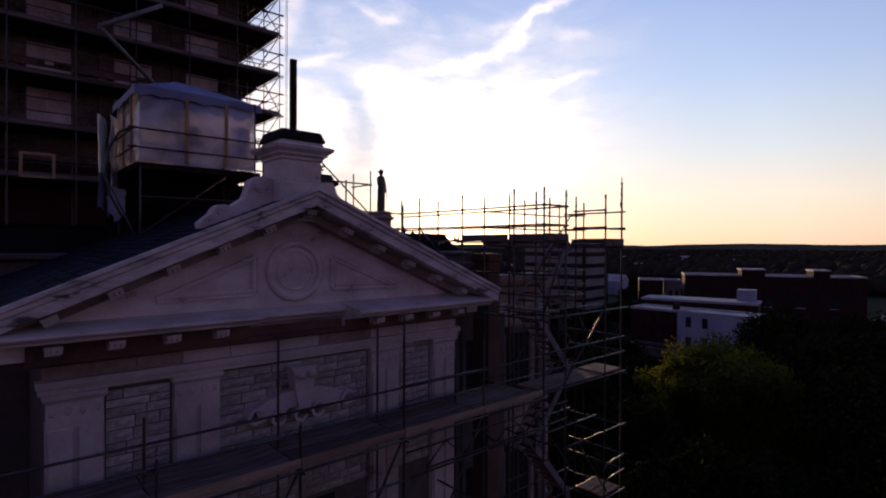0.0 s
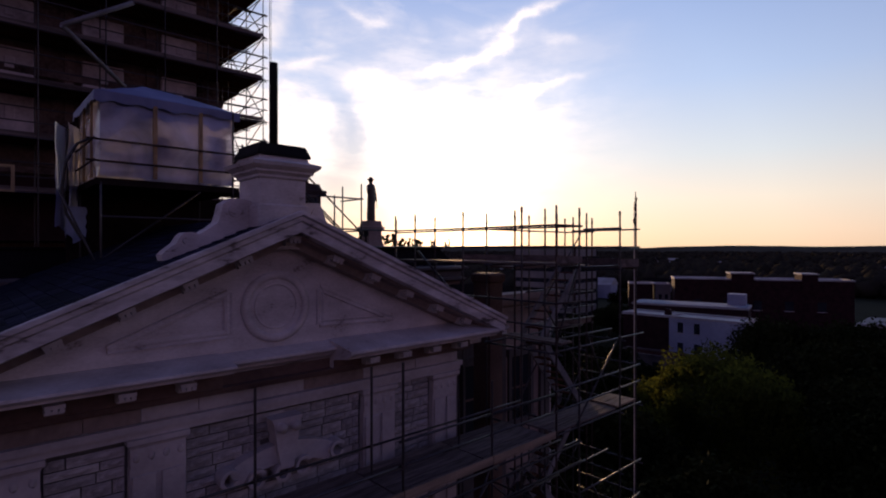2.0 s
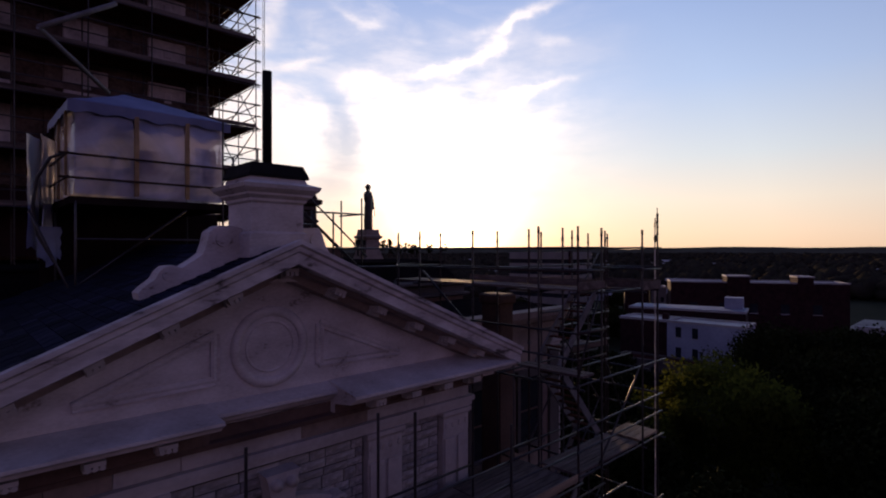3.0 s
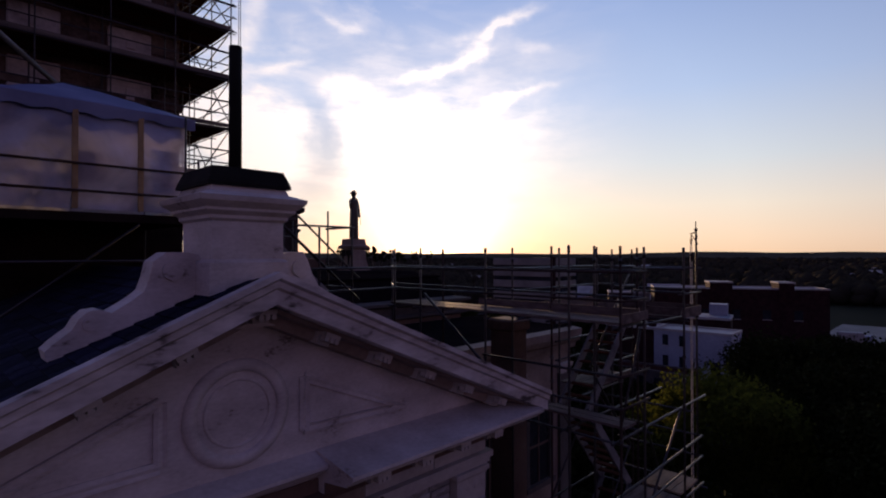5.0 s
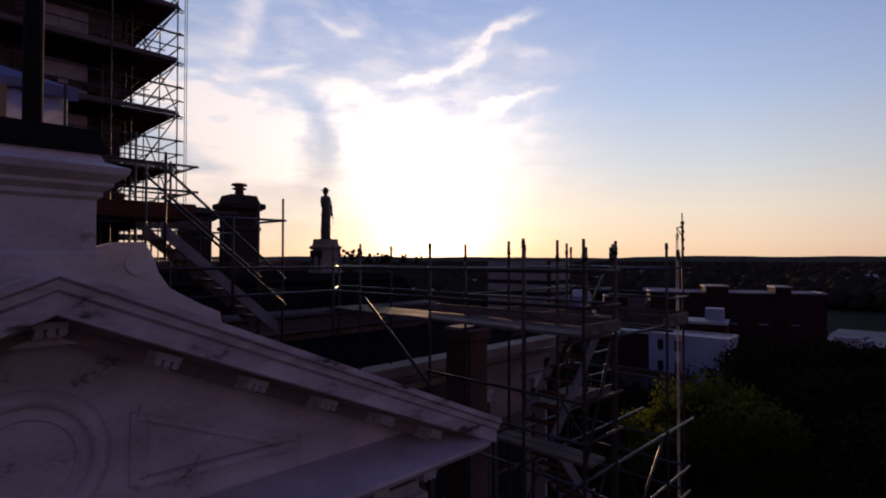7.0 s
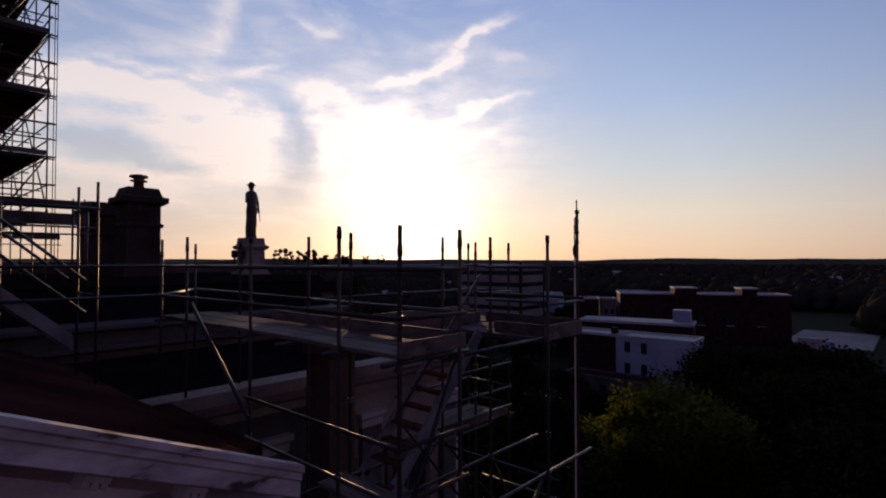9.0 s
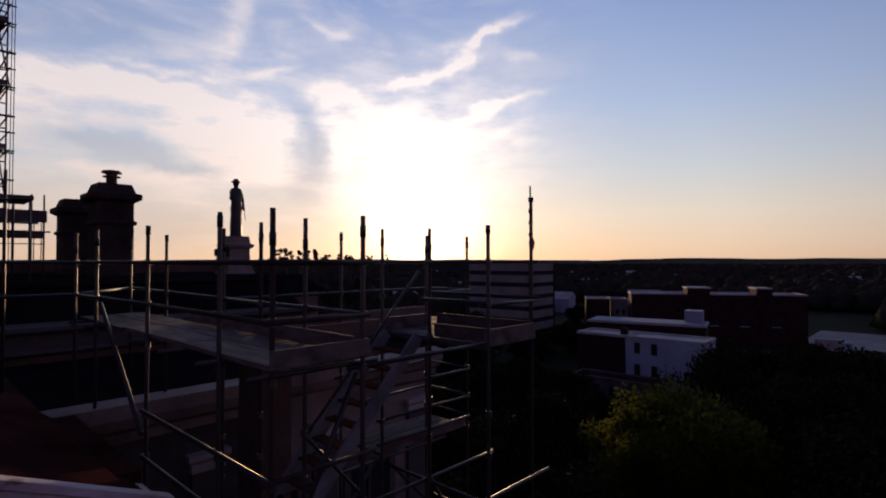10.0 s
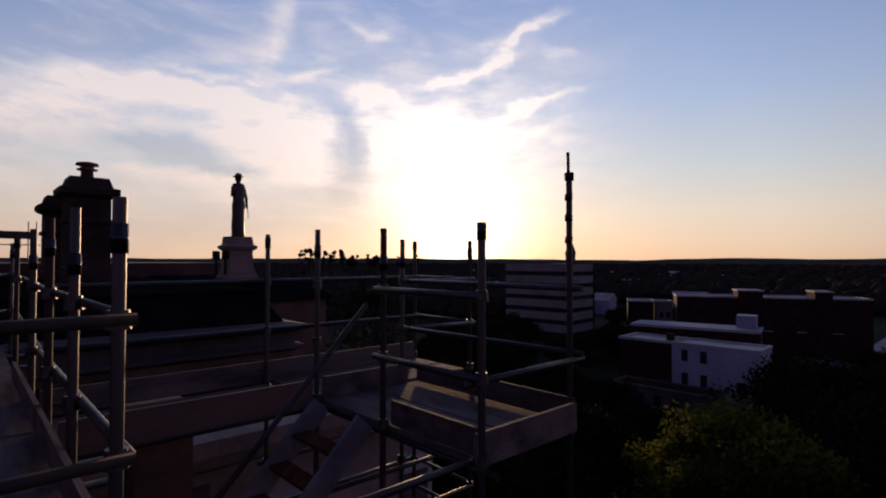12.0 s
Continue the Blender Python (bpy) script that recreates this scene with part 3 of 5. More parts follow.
def window_arch():
    # shallow hood of the central window with its keystone and two carved scrolls
    cx, cz = 0.10, 12.74
    for k in range(9):
        a0, a1 = (radians(126 - 8 * i) for i in (k, k + 1))
        if k in (0, 4, 8):
            continue
        pts = [(cx + q * math.cos(a), cz + q * math.sin(a)) for q, a in ((1.86, a0), (2.2, a0), (2.2, a1), (1.86, a1))]
        part("voussoir", prism(pts, "y", 0.70, 0.95), STONE, courthouse)
    key = [(cx - 0.12, 14.5), (cx + 0.12, 14.5), (cx + 0.26, 15.32), (cx + 0.30, 15.42), (cx - 0.30, 15.42), (cx - 0.26, 15.32)]
    stone = part("keystone", prism(key, "y", 0.60, 0.95), STONE, courthouse)
    for s in (-1, 1):
        bm = bmesh.new()
        bmesh.ops.create_cone(bm, cap_ends=True, segments=14, radius1=0.09, radius2=0.09, depth=0.44,
                              matrix=Matrix.Translation((cx + s * 0.13, 0.72, 15.26)) @ Matrix.Rotation(radians(90), 4, "X"))
        part("scroll", bm, STONE, stone, smooth=True)
    part("window_pane", box(cx - 0.9, cx + 0.9, 0.93, 0.948, 10.5, 12.4), GLASS, courthouse)
    for s, z in ((-1.02, 14.55), (-0.55, 14.43), (-0.06, 14.42), (0.33, 14.45), (1.05, 14.56)):
        bm = bmesh.new()
        n = 18
        rows = []
        for i in range(n):
            a = 1.75 * math.pi * i / (n - 1) + 0.6
            r = 0.165 - 0.065 * i / n
            c = Vector((cx + s + r * math.cos(a), 0.66, z + r * math.sin(a)))
            out = Vector((math.cos(a), 0, math.sin(a)))
            rows.append([bm.verts.new(c + out * u + Vector((0, w, 0))) for u, w in ((0.028, -0.05), (-0.028, -0.05), (-0.028, 0.28), (0.028, 0.28))])
        for p, q in zip(rows, rows[1:]):
            for i in range(4):
                bm.faces.new((p[i], p[(i + 1) % 4], q[(i + 1) % 4], q[i]))
        part("carved_volute", bm, STONE, courthouse)


MOD = modillion_mesh()
pavilion()
rakes()
tympanum()
pilasters()
window_arch()


def gable_roof():
    for s in (-1, 1):
        end = CX + s * 5.25
        bm = bmesh.new()
        z0, z1 = RIDGE - 0.09, RIDGE - pitch(end) - 0.09
        pts = [(CX, 0.152, z0), (end, 0.152, z1), (end, 8.6, z1), (CX, 8.6, z0)]
        top = [bm.verts.new(p) for p in pts]
        low = [bm.verts.new((x, y, z - 0.12)) for x, y, z in pts]
        bm.faces.new(top)
        bm.faces.new(low[::-1])
        for i in range(4):
            j = (i + 1) % 4
            bm.faces.new((top[j], top[i], low[i], low[j]))
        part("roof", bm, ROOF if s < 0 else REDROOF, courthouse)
    part("ridge_roll", prism([(CX - 0.1, RIDGE - 0.10), (CX, RIDGE - 0.02), (CX + 0.1, RIDGE - 0.10)], "y", 0.9, 8.6), SLATE, courthouse)
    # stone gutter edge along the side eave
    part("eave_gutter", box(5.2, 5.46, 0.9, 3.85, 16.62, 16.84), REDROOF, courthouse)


gable_roof()


def main_window(x, y, z0, z1, half):
    w = part("window", box(x - half, x + half, y - 0.012, y + 0.05, z0, z1), GLASS, courthouse)
    part("window_frame", box(x - half - 0.16, x - half - 0.002, y - 0.09, y + 0.05, z0, z1 + 0.02), WALL, w)
    part("window_frame", box(x + half + 0.002, x + half + 0.16, y - 0.09, y + 0.05, z0, z1 + 0.02), WALL, w)
    part("window_head", box(x - half - 0.24, x + half + 0.24, y - 0.16, y + 0.05, z1 + 0.022, z1 + 0.3, bevel=0.02), WALL, w)
    part("window_sill", box(x - half - 0.22, x + half + 0.22, y - 0.16, y + 0.05, z0 - 0.16, z0 - 0.002), WALL, w)
    part("glazing_bar", box(x - 0.025, x + 0.025, y - 0.04, y - 0.014, z0, z1), BROWN, w)
    part("glazing_bar", box(x - half, x + half, y - 0.045, y - 0.016, (z0 + z1) / 2 - 0.03, (z0 + z1) / 2 + 0.03), BROWN, w)


def main_block():
    # this stretch takes the darker stone to stand for shadow on the wall
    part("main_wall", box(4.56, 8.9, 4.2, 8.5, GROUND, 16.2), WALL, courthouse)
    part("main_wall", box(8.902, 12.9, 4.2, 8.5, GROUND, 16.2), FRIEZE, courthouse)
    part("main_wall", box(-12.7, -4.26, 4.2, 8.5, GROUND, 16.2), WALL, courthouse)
    for x in (6.3, 8.7, 11.1, -6.5, -9.0):
        for z in (12.2, 7.6, 3.0):
            main_window(x, 4.2, z, z + 2.3, 0.55)
    for x in (5.2, 7.5, 9.9, 12.5, -5.2):
        part("flat_pilaster", box(x - 0.28, x + 0.28, 4.08, 4.2, GROUND, 15.4), WALL, courthouse)
        part("pilaster_cap", block_rings([(0.02, 15.402), (0.02, 15.55), (0.08, 15.62), (0.08, 15.72)], x - 0.28, x + 0.28, 4.08, 4.2), STONE, courthouse)
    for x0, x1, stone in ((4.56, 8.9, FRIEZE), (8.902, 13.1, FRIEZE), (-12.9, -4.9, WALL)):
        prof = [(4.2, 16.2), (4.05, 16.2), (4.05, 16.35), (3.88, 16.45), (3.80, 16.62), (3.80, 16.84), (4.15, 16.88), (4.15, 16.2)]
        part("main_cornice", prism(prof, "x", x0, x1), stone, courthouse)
        part("flat_roof", box(x0, x1, 4.152, 8.6, 16.6, 16.87), ROOF, courthouse)
    for n in range(24):
        z = 15.62 - n * 0.46
        w = 0.62 if n % 2 else 0.46
        part("quoin", box(12.96 - w, 12.96, 4.13, 4.13 + 1.08 - w, z - 0.42, z, bevel=0.035), STONE, courthouse)
    # attic behind, with its own cornice and a dark mansard
    part("attic_wall", box(-12.4, 12.4, 8.72, 26, 10, 17.0), BROWN, courthouse)
    part("attic_cornice", block_rings([(0.0, 17.0), (0.22, 17.08), (0.22, 17.16), (0.05, 17.2), (0.05, 17.46), (0.3, 17.55), (0.3, 17.64), (-0.1, 17.7)], -12.4, 12.4, 8.74, 26), WALL, courthouse)
    part("mansard_roof", block_rings([(-0.15, 17.69), (-0.62, 18.42), (-0.55, 18.44), (-0.55, 18.49), (-1.2, 18.5)], -12.4, 12.4, 8.74, 27), ROOF, courthouse)
    part("rear_wing", box(-12, 18, 27.05, 40, GROUND, 19.05), BROWN, courthouse)
    part("side_wing", box(12.6, 17.5, 16, 27, GROUND, 17.6), BROWN, courthouse)
    part("side_wing_roof", block_rings([(0.2, 17.62), (0.2, 17.75), (-0.5, 18.4), (-0.8, 18.42)], 12.9, 17.5, 16, 26.95), ROOF, courthouse)
    # brown chimney breast in front of the main block
    part("chimney_breast", block_rings([(0, GROUND), (0, 17.4), (0.06, 17.45), (0.06, 17.65), (0, 17.7)], 7.6, 8.15, 2.5, 3.2), BROWN, courthouse)


main_block()


def gable_pedestal():
    p = thing("gable_pedestal", (CX, 1.4, 18.6), "painted stone gable pedestal with black cap and side scrolls", "pedestal")
    x0, x1, y0, y1 = -0.40, 0.47, 0.64, 1.55
    part("plinth", block_rings([(0.05, 18.45), (0.05, 19.22), (0.0, 19.26)], x0, x1, y0, y1), PAINT, p)
    part("die", box(x0, x1, y0, y1, 19.262, 19.70), PAINT, p)
    prof = [(0.0, 19.702), (0.04, 19.73), (0.04, 19.77), (0.11, 19.82), (0.11, 19.85), (0.20, 19.92), (0.22, 19.98), (0.05, 20.04), (0.02, 20.11)]
    part("cornice", block_rings(prof, x0, x1, y0, y1), PAINT, p)
    part("cap", block_rings([(0.07, 20.112), (0.07, 20.15), (0.0, 20.33), (-0.06, 20.34)], x0, x1, y0, y1), BITUMEN, p, "black bitumen covered cap")
    tube("flue_pipe", (0.07, 1.12, 20.33), (0.07, 1.12, 21.93), BITUMEN, p, 0.078, 16, "black metal flue pipe")
    tube("flue_collar", (0.07, 1.12, 20.33), (0.07, 1.12, 20.40), BITUMEN, p, 0.10, 16)
    for s in (-1, 1):
        # scroll: high volute at the block, running down the slope to a small curl
        up = [(0.36, 19.26), (0.62, 19.34), (0.86, 19.34), (1.0, 19.24), (1.04, 19.05), (1.09, 18.91), (1.22, 18.81), (1.40, 18.70), (1.50, 18.74), (1.61, 18.73),
              (1.69, 18.66), (1.75, 18.55), (1.89, 18.44), (1.97, 18.36), (1.95, 18.26)]
        if s > 0:
            up = up[:2] + [(0.86, 19.35), (0.93, 19.24), (1.0, 19.04), (1.10, 18.88), (1.25, 18.79), (1.40, 18.70), (1.63, 18.59), (1.65, 18.45)]
        low = [(1.3, 18.46), (0.36, 18.85)]
        part("scroll", prism([(CX + s * a, b) for a, b in up + low], "y", 1.0, 1.34), PAINT, p)
        for a, b, r in ((0.80, 19.13, 0.14), (1.59, 18.60, 0.09))[:2 if s < 0 else 1]:
            bm = bmesh.new()
            bmesh.ops.create_cone(bm, cap_ends=True, segments=16, radius1=r, radius2=r * 0.8, depth=0.40, matrix=Matrix.Translation((CX + s * a, 1.17, b)) @ Matrix.Rotation(radians(90), 4, "X"))
            part("volute_eye", bm, PAINT, p, smooth=False)
    return p


gable_pedestal()


def chimney(at, label, drop=0.0):
    x, y = at
    c = thing("chimney", (x, y, 18.7), label, "chimney", "roof chimneys")
    part("shaft", block_rings([(0.06, 18.3), (0.06, 18.95), (0, 19.0), (0, 20.35), (0.08, 20.4), (0.08, 20.5), (0, 20.55), (0, 21.2), (0.1, 21.25), (0.22, 21.33), (0.22, 21.52), (0.05, 21.58), (-0.06, 21.9)],
                                 x - 0.6, x + 0.6, y - 0.6, y + 0.6), STACK, c).location.z = -drop
    return c


c1 = chimney((9.39, 17.47), "dark stone chimney stack with a moulded cap and clay pot")
part("chimney_pot", lathe([(0.2, 21.85), (0.17, 22.15), (0.3, 22.18), (0.3, 22.22), (0.19, 22.25), (0.19, 22.3), (0.34, 22.34), (0.3, 22.42), (0.1, 22.46)], (9.39, 17.47, 0), 16), BROWN, c1, "flared clay pot", True)
chimney((9.3, 22.3), "dark stone chimney stack with a moulded cap", 0.2)


def statue():
    base = thing("statue_pedestal", (15.35, 19.95, 17.6), "pale stone statue pedestal on the roof edge", "pedestal")
    part("block", block_rings([(0.5, 17.4), (0.42, 18.0), (0.12, 18.6), (0.02, 19.0), (0, 19.4), (0.0, 19.62), (0.12, 19.7), (0.16, 19.82), (0.02, 19.9), (-0.02, 20.24)],
                                 14.88, 15.86, 19.46, 20.44), FRIEZE, base)
    bm = bmesh.new()
    # draped standing figure: rows of height, half width, half depth, forward lean
    rows = [(0, .27, .26, 0), (.06, .28, .27, 0), (.5, .27, .25, .01), (1.0, .27, .24, 0), (1.35, .28, .24, -.01), (1.62, .24, .2, 0), (1.85, .28, .2, .02), (2.1, .31, .2, .02), (2.25, .25, .17, .01),
            (2.31, .1, .1, .02), (2.36, .09, .1, .03), (2.42, .135, .15, .04), (2.54, .145, .165, .04), (2.58, .25, .24, .05), (2.61, .15, .16, .04), (2.70, .11, .12, .04), (2.74, .03, .03, .04)]
    rings = []
    for z, a, b, f in rows:
        rings.append([bm.verts.new((15.40 + (a + 0.02 * math.sin(i * 3.1 + z * 4)) * math.cos(2 * math.pi * i / 14), 19.97 + f + b * math.sin(2 * math.pi * i / 14), 20.24 + z * 1.04)) for i in range(14)])
    for p, q in zip(rings, rings[1:]):
        for i in range(14):
            bm.faces.new((p[i], p[(i + 1) % 14], q[(i + 1) % 14], q[i]))
    bm.faces.new(rings[0][::-1])
    bm.faces.new(rings[-1])
    for a, b, r in (((-.26, -.02, 2.12), (-.34, -.14, 1.82), .075), ((-.34, -.14, 1.82), (-.17, -.2, 2.28), .06), ((.27, .02, 2.1), (.36, .02, 1.7), .075), ((.36, .02, 1.7), (.35, -.08, 1.32), .06), ((.37, -.08, 1.36), (.42, -.08, .85), .018)):
        a, b = Vector(a), Vector(b)
        m = Matrix.Translation(Vector((15.40, 19.97, 20.24)) + (a + b) / 2) @ (b - a).to_track_quat("Z", "Y").to_matrix().to_4x4()
        bmesh.ops.create_cone(bm, cap_ends=True, segments=8, radius1=r, radius2=r * 0.85, depth=(b - a).length + r, matrix=m)
    ob = new("statue", mesh_of("statue", bm, BRONZE, True))
    tagged(ob, "dark weathered standing draped statue on a pedestal", "statue")
    for dx in (0, 0.38):
        f = thing("floodlight", (14.3 + dx, 19.5, 18.8), "black floodlight beside the statue pedestal", "floodlight", "roof floodlights")
        part("housing", box(14.15 + dx, 14.43 + dx, 19.4, 19.55, 19.25, 19.6, bevel=0.02), BITUMEN, f)
        part("bracket", box(14.25 + dx, 14.33 + dx, 19.44, 19.52, 18.6, 19.25), BITUMEN, f)


statue()


# ---- rock-faced courses between the pilasters ----
def rock_meshes():
    rnd = random.Random(21)
    out = []
    for k in range(5):
        bm = bmesh.new()
        nx, nz = 4, 3
        grid = []
        for i in range(nx):
            col = []
            for j in range(nz):
                edge = i in (0, nx - 1) or j in (0, nz - 1)
                col.append(bm.verts.new((i / (nx - 1) - 0.5, 0.0 if edge else -rnd.uniform(0.6, 1.4), j / (nz - 1) - 0.5)))
            grid.append(col)
        for i in range(nx - 1):
            for j in range(nz - 1):
                bm.faces.new((grid[i][j], grid[i + 1][j], grid[i + 1][j + 1], grid[i][j + 1]))
        rim = [grid[i][0] for i in range(nx)] + [grid[nx - 1][1]] + [grid[i][nz - 1] for i in range(nx - 1, -1, -1)] + [grid[0][1]]
        back = [bm.verts.new((v.co.x, 1.0, v.co.z)) for v in rim]
        for i in range(len(rim)):
            j = (i + 1) % len(rim)
            bm.faces.new((rim[i], rim[j], back[j], back[i]))
        out.append(mesh_of("block", bm, BLOCK))
    return out


def stone_courses():
    rnd = random.Random(8)
    rocks = rock_meshes()
    for xa, xb in ((-3.41, -2.40), (-1.53, 1.83), (2.70, 3.73)):
        z = 12.5
        while z < 15.4:
            h = min(rnd.choice((0.14, 0.17, 0.17, 0.22)), 15.54 - z)
            x = xa
            while x < xb - 0.05:
                w = min(rnd.uniform(0.26, 0.72), xb - x)
                if xb - x - w < 0.15:
                    w = xb - x
                c = x + w / 2
                # leave room for the keystone
                if not (abs(c - 0.1) < 0.1 and z > 14.5):
                    ob = new("block", rocks[rnd.randrange(5)])
                    ob.matrix_basis = Matrix.Translation((c, 0.945 - rnd.uniform(0.02, 0.035), z + h / 2)) @ Matrix.Diagonal((w - 0.022, 0.02, h - 0.022, 1))
                    under(ob, courthouse)
                x += w
            z += h


def slates():
    """Rows of slates on the gable slope: the ones by the rake as pieces, the rest joined."""
    rnd = random.Random(4)
    slope = math.atan(0.4225)
    me = mesh_of("slate", box(-0.5, 0.5, -0.5, 0.5, -0.5, 0.5), SLATE)
    down = Vector((-math.cos(slope), 0, -math.sin(slope)))
    turn = Matrix.Rotation(-slope + radians(4.5), 4, "Y")
    rest = bmesh.new()
    parts = 0
    for row in range(25):
        along = 0.12 + row * 0.225
        y = 0.165 + (0.16 if row % 2 else 0.0)
        while y < 8.4:
            w = 0.32
            c = Vector((CX, y + w / 2, RIDGE - 0.065)) + down * (along + 0.12)
            m = Matrix.Translation(c + Vector((0, 0, rnd.uniform(-0.003, 0.004)))) @ turn @ Matrix.Diagonal((0.30, w - 0.02, 0.022, 1))
            if y < 3.9 and parts < 300:
                ob = new("slate", me)
                ob.matrix_basis = m
                under(ob, courthouse)
                parts += 1
            else:
                vs = [rest.verts.new(m @ Vector((a, b, d))) for a in (-0.5, 0.5) for b in (-0.5, 0.5) for d in (-0.5, 0.5)]
                for f in ((0, 1, 3, 2), (4, 6, 7, 5), (0, 4, 5, 1), (2, 3, 7, 6), (0, 2, 6, 4), (1, 5, 7, 3)):
                    rest.faces.new([vs[i] for i in f])
            y += w
    tagged(part("slating", rest, SLATE, courthouse), kind="stuff")


stone_courses()
slates()


# ---- scaffolds ----
def run_rails(parent, p, q, levels, name="guard_rail", mat=None):
    for z in levels:
        tube(name, (p[0], p[1], z), (q[0], q[1], z), mat or STEEL, parent)


def planks_x(parent, x0, x1, y0, y1, z, n, mat=None):
    w = (y1 - y0) / n
    for i in range(n):
        board("plank", x0, x1, y0 + i * w + 0.006, y0 + (i + 1) * w - 0.006, z - 0.045, z + 0.003 * (i % 3), mat or PLANK, parent)


def planks_y(parent, x0, x1, y0, y1, z, n, mat=None):
    w = (x1 - x0) / n
    for i in range(n):
        board("plank", x0 + i * w + 0.006, x0 + (i + 1) * w - 0.006, y0, y1, z - 0.045, z + 0.003 * (i % 3), mat or PLANK, parent)


D3, D3P, D2, D1 = 18.12, 17.98, 16.15, 14.15
SX, SY = (5.80, 6.74, 8.66, 9.80), (-1.17, -0.16, 0.83, 1.86)


def corner_scaffold():
    s = thing("corner_scaffold", (7.6, 0.5, GROUND), "steel tube scaffold with plank decks at the courthouse corner", "scaffold")
    posts = [(SX[0], SY[0]), (SX[1], SY[0]), (SX[0], SY[1]), (SX[1], SY[1]), (SX[1], SY[2]), (SX[0], SY[3]), (SX[1], SY[3]), (5.72, 3.8), (6.78, 4.1), (5.64, 4.65), (6.86, 6.2),
             (SX[2], SY[0]), (SX[2], SY[1]), (SX[2], SY[2]), (SX[2], SY[3]), (9.75, 1.0), (10.66, 0.9), (10.7, 1.95)]
    for n, (x, y) in enumerate(posts):
        foot = 16.87 if y > 3.7 else GROUND
        tube("standard", (x, y, foot), (x, y, 19.46 + 0.03 * math.sin(x * 7 + y * 5)), STEEL if n % 4 else RUSTSHADE, s)
        tube("tube_joint", (x, y, 19.14 + 0.1 * (n % 3)), (x, y, 19.25 + 0.1 * (n % 3)), STEEL, s, 0.030)
        for z in (19.0, 18.5, 18.0):
            coupler((x, y, z), s)
        if y < 3.7:
            for z in (17.15, 16.65, 16.1):
                coupler((x, y, z), s)
    rails = (18.5, 19.0)
    # walkway beside the roof
    run_rails(s, (6.78, -1.2), (6.78, 1.86), rails)
    run_rails(s, (6.79, 1.86), (6.90, 6.2), rails)
    # left rails in the dark tube colour, standing for their unlit side
    run_rails(s, (5.76, -1.2), (5.76, 1.9), rails, mat=RUSTSHADE)
    run_rails(s, (5.75, 1.86), (5.60, 4.65), rails)
    # front rails likewise darkened by colour because they are unlit
    run_rails(s, (5.7, -1.21), (6.79, -1.21), rails, mat=RUSTSHADE)
    run_rails(s, (5.64, 4.69), (6.86, 6.24), rails)
    planks_y(s, 5.83, 6.71, -1.14, 0.84, D3, 2)
    planks_y(s, 5.83, 6.71, 0.85, 2.84, D3 + 0.004, 2)
    planks_y(s, 5.78, 6.72, 2.85, 5.0, D3, 2)
    for y in (*SY, 3.9, 4.8):
        tube("transom", (5.6, y + 0.05, D3 - 0.075), (6.95, y + 0.05, D3 - 0.075), STEEL, s)
    board("toe_board", 5.76, 6.78, -1.225, -1.195, D3 - 0.005, D3 + 0.155, PLANK, s)
    board("toe_board", 6.675, 6.705, -1.1, 0.8, D3 + 0.012, D3 + 0.17, PLANK, s)
    board("toe_board", 6.675, 6.705, 0.86, 2.8, D3 + 0.016, D3 + 0.17, PLANK, s)
    # platform that juts out
    planks_y(s, 8.70, 9.80, -1.10, 0.80, D3P, 2)
    planks_x(s, 6.84, 8.62, 0.90, 1.80, D3P - 0.02, 4, BROWN)
    board("toe_board", 6.8, 8.62, 0.835, 0.862, D3P - 0.06, D3P + 0.18, BROWN, s)
    planks_x(s, 8.70, 10.6, 0.92, 1.82, D3P, 2)
    board("toe_board", 8.62, 9.68, -1.17, -1.14, D3P - 0.02, D3P + 0.19, PLANK, s)
    board("toe_board", 8.705, 8.735, -1.08, -0.2, D3P + 0.012, D3P + 0.19, PLANK, s)
    board("toe_board", 9.765, 9.795, -1.08, 0.78, D3P + 0.012, D3P + 0.19, PLANK, s)
    board("toe_board", 8.74, 9.7, 0.84, 0.87, D3P - 0.02, D3P + 0.19, PLANK, s)
    board("toe_board", 6.8, 10.65, 1.895, 1.925, D3P - 0.02, D3P + 0.19, PLANK, s)
    run_rails(s, (8.55, -1.11), (9.9, -1.08), (18.46,))
    run_rails(s, (9.84, -1.12), (9.80, 1.0), rails)
    run_rails(s, (8.62, -1.2), (8.62, -0.1), rails)
    run_rails(s, (6.7, 1.82), (10.75, 1.9), rails)
    run_rails(s, (9.7, 0.95), (10.7, 0.86), rails)
    run_rails(s, (10.7, 0.9), (10.74, 1.95), rails)
    for x, y0, y1 in ((8.72, -1.25, 2.0), (9.74, -1.1, 2.0), (10.6, 0.8, 2.1)):
        tube("transom", (x, y0, D3P - 0.075), (x, y1, D3P - 0.075), STEEL, s)
    tube("ledger", (6.6, -1.13, D3P + 0.02), (8.8, -1.13, D3P + 0.02), STEEL, s)
    tube("ledger", (6.6, 0.87, D3P - 0.08), (8.8, 0.87, D3P - 0.08), STEEL, s)
    # lift below
    low = (16.65, 17.2)
    # lower front rails: shade again given by the dark tube colour
    run_rails(s, (5.7, -1.21), (6.85, -1.21), low, mat=RUSTSHADE)
    run_rails(s, (5.76, -1.2), (5.76, 1.9), low)
    run_rails(s, (8.6, 0.87), (10.68, 0.87), (16.3, 16.65, 17.12))
    run_rails(s, (10.69, 0.88), (10.73, 2.0), (16.3, 16.65, 17.12))
    run_rails(s, (8.6, 1.93), (10.7, 1.98), (16.65, 17.12))
    planks_x(s, 8.70, 10.62, 0.93, 1.85, D2, 4)
    board("toe_board", 8.7, 10.6, 0.885, 0.915, D2 - 0.02, D2 + 0.12, PLANK, s)
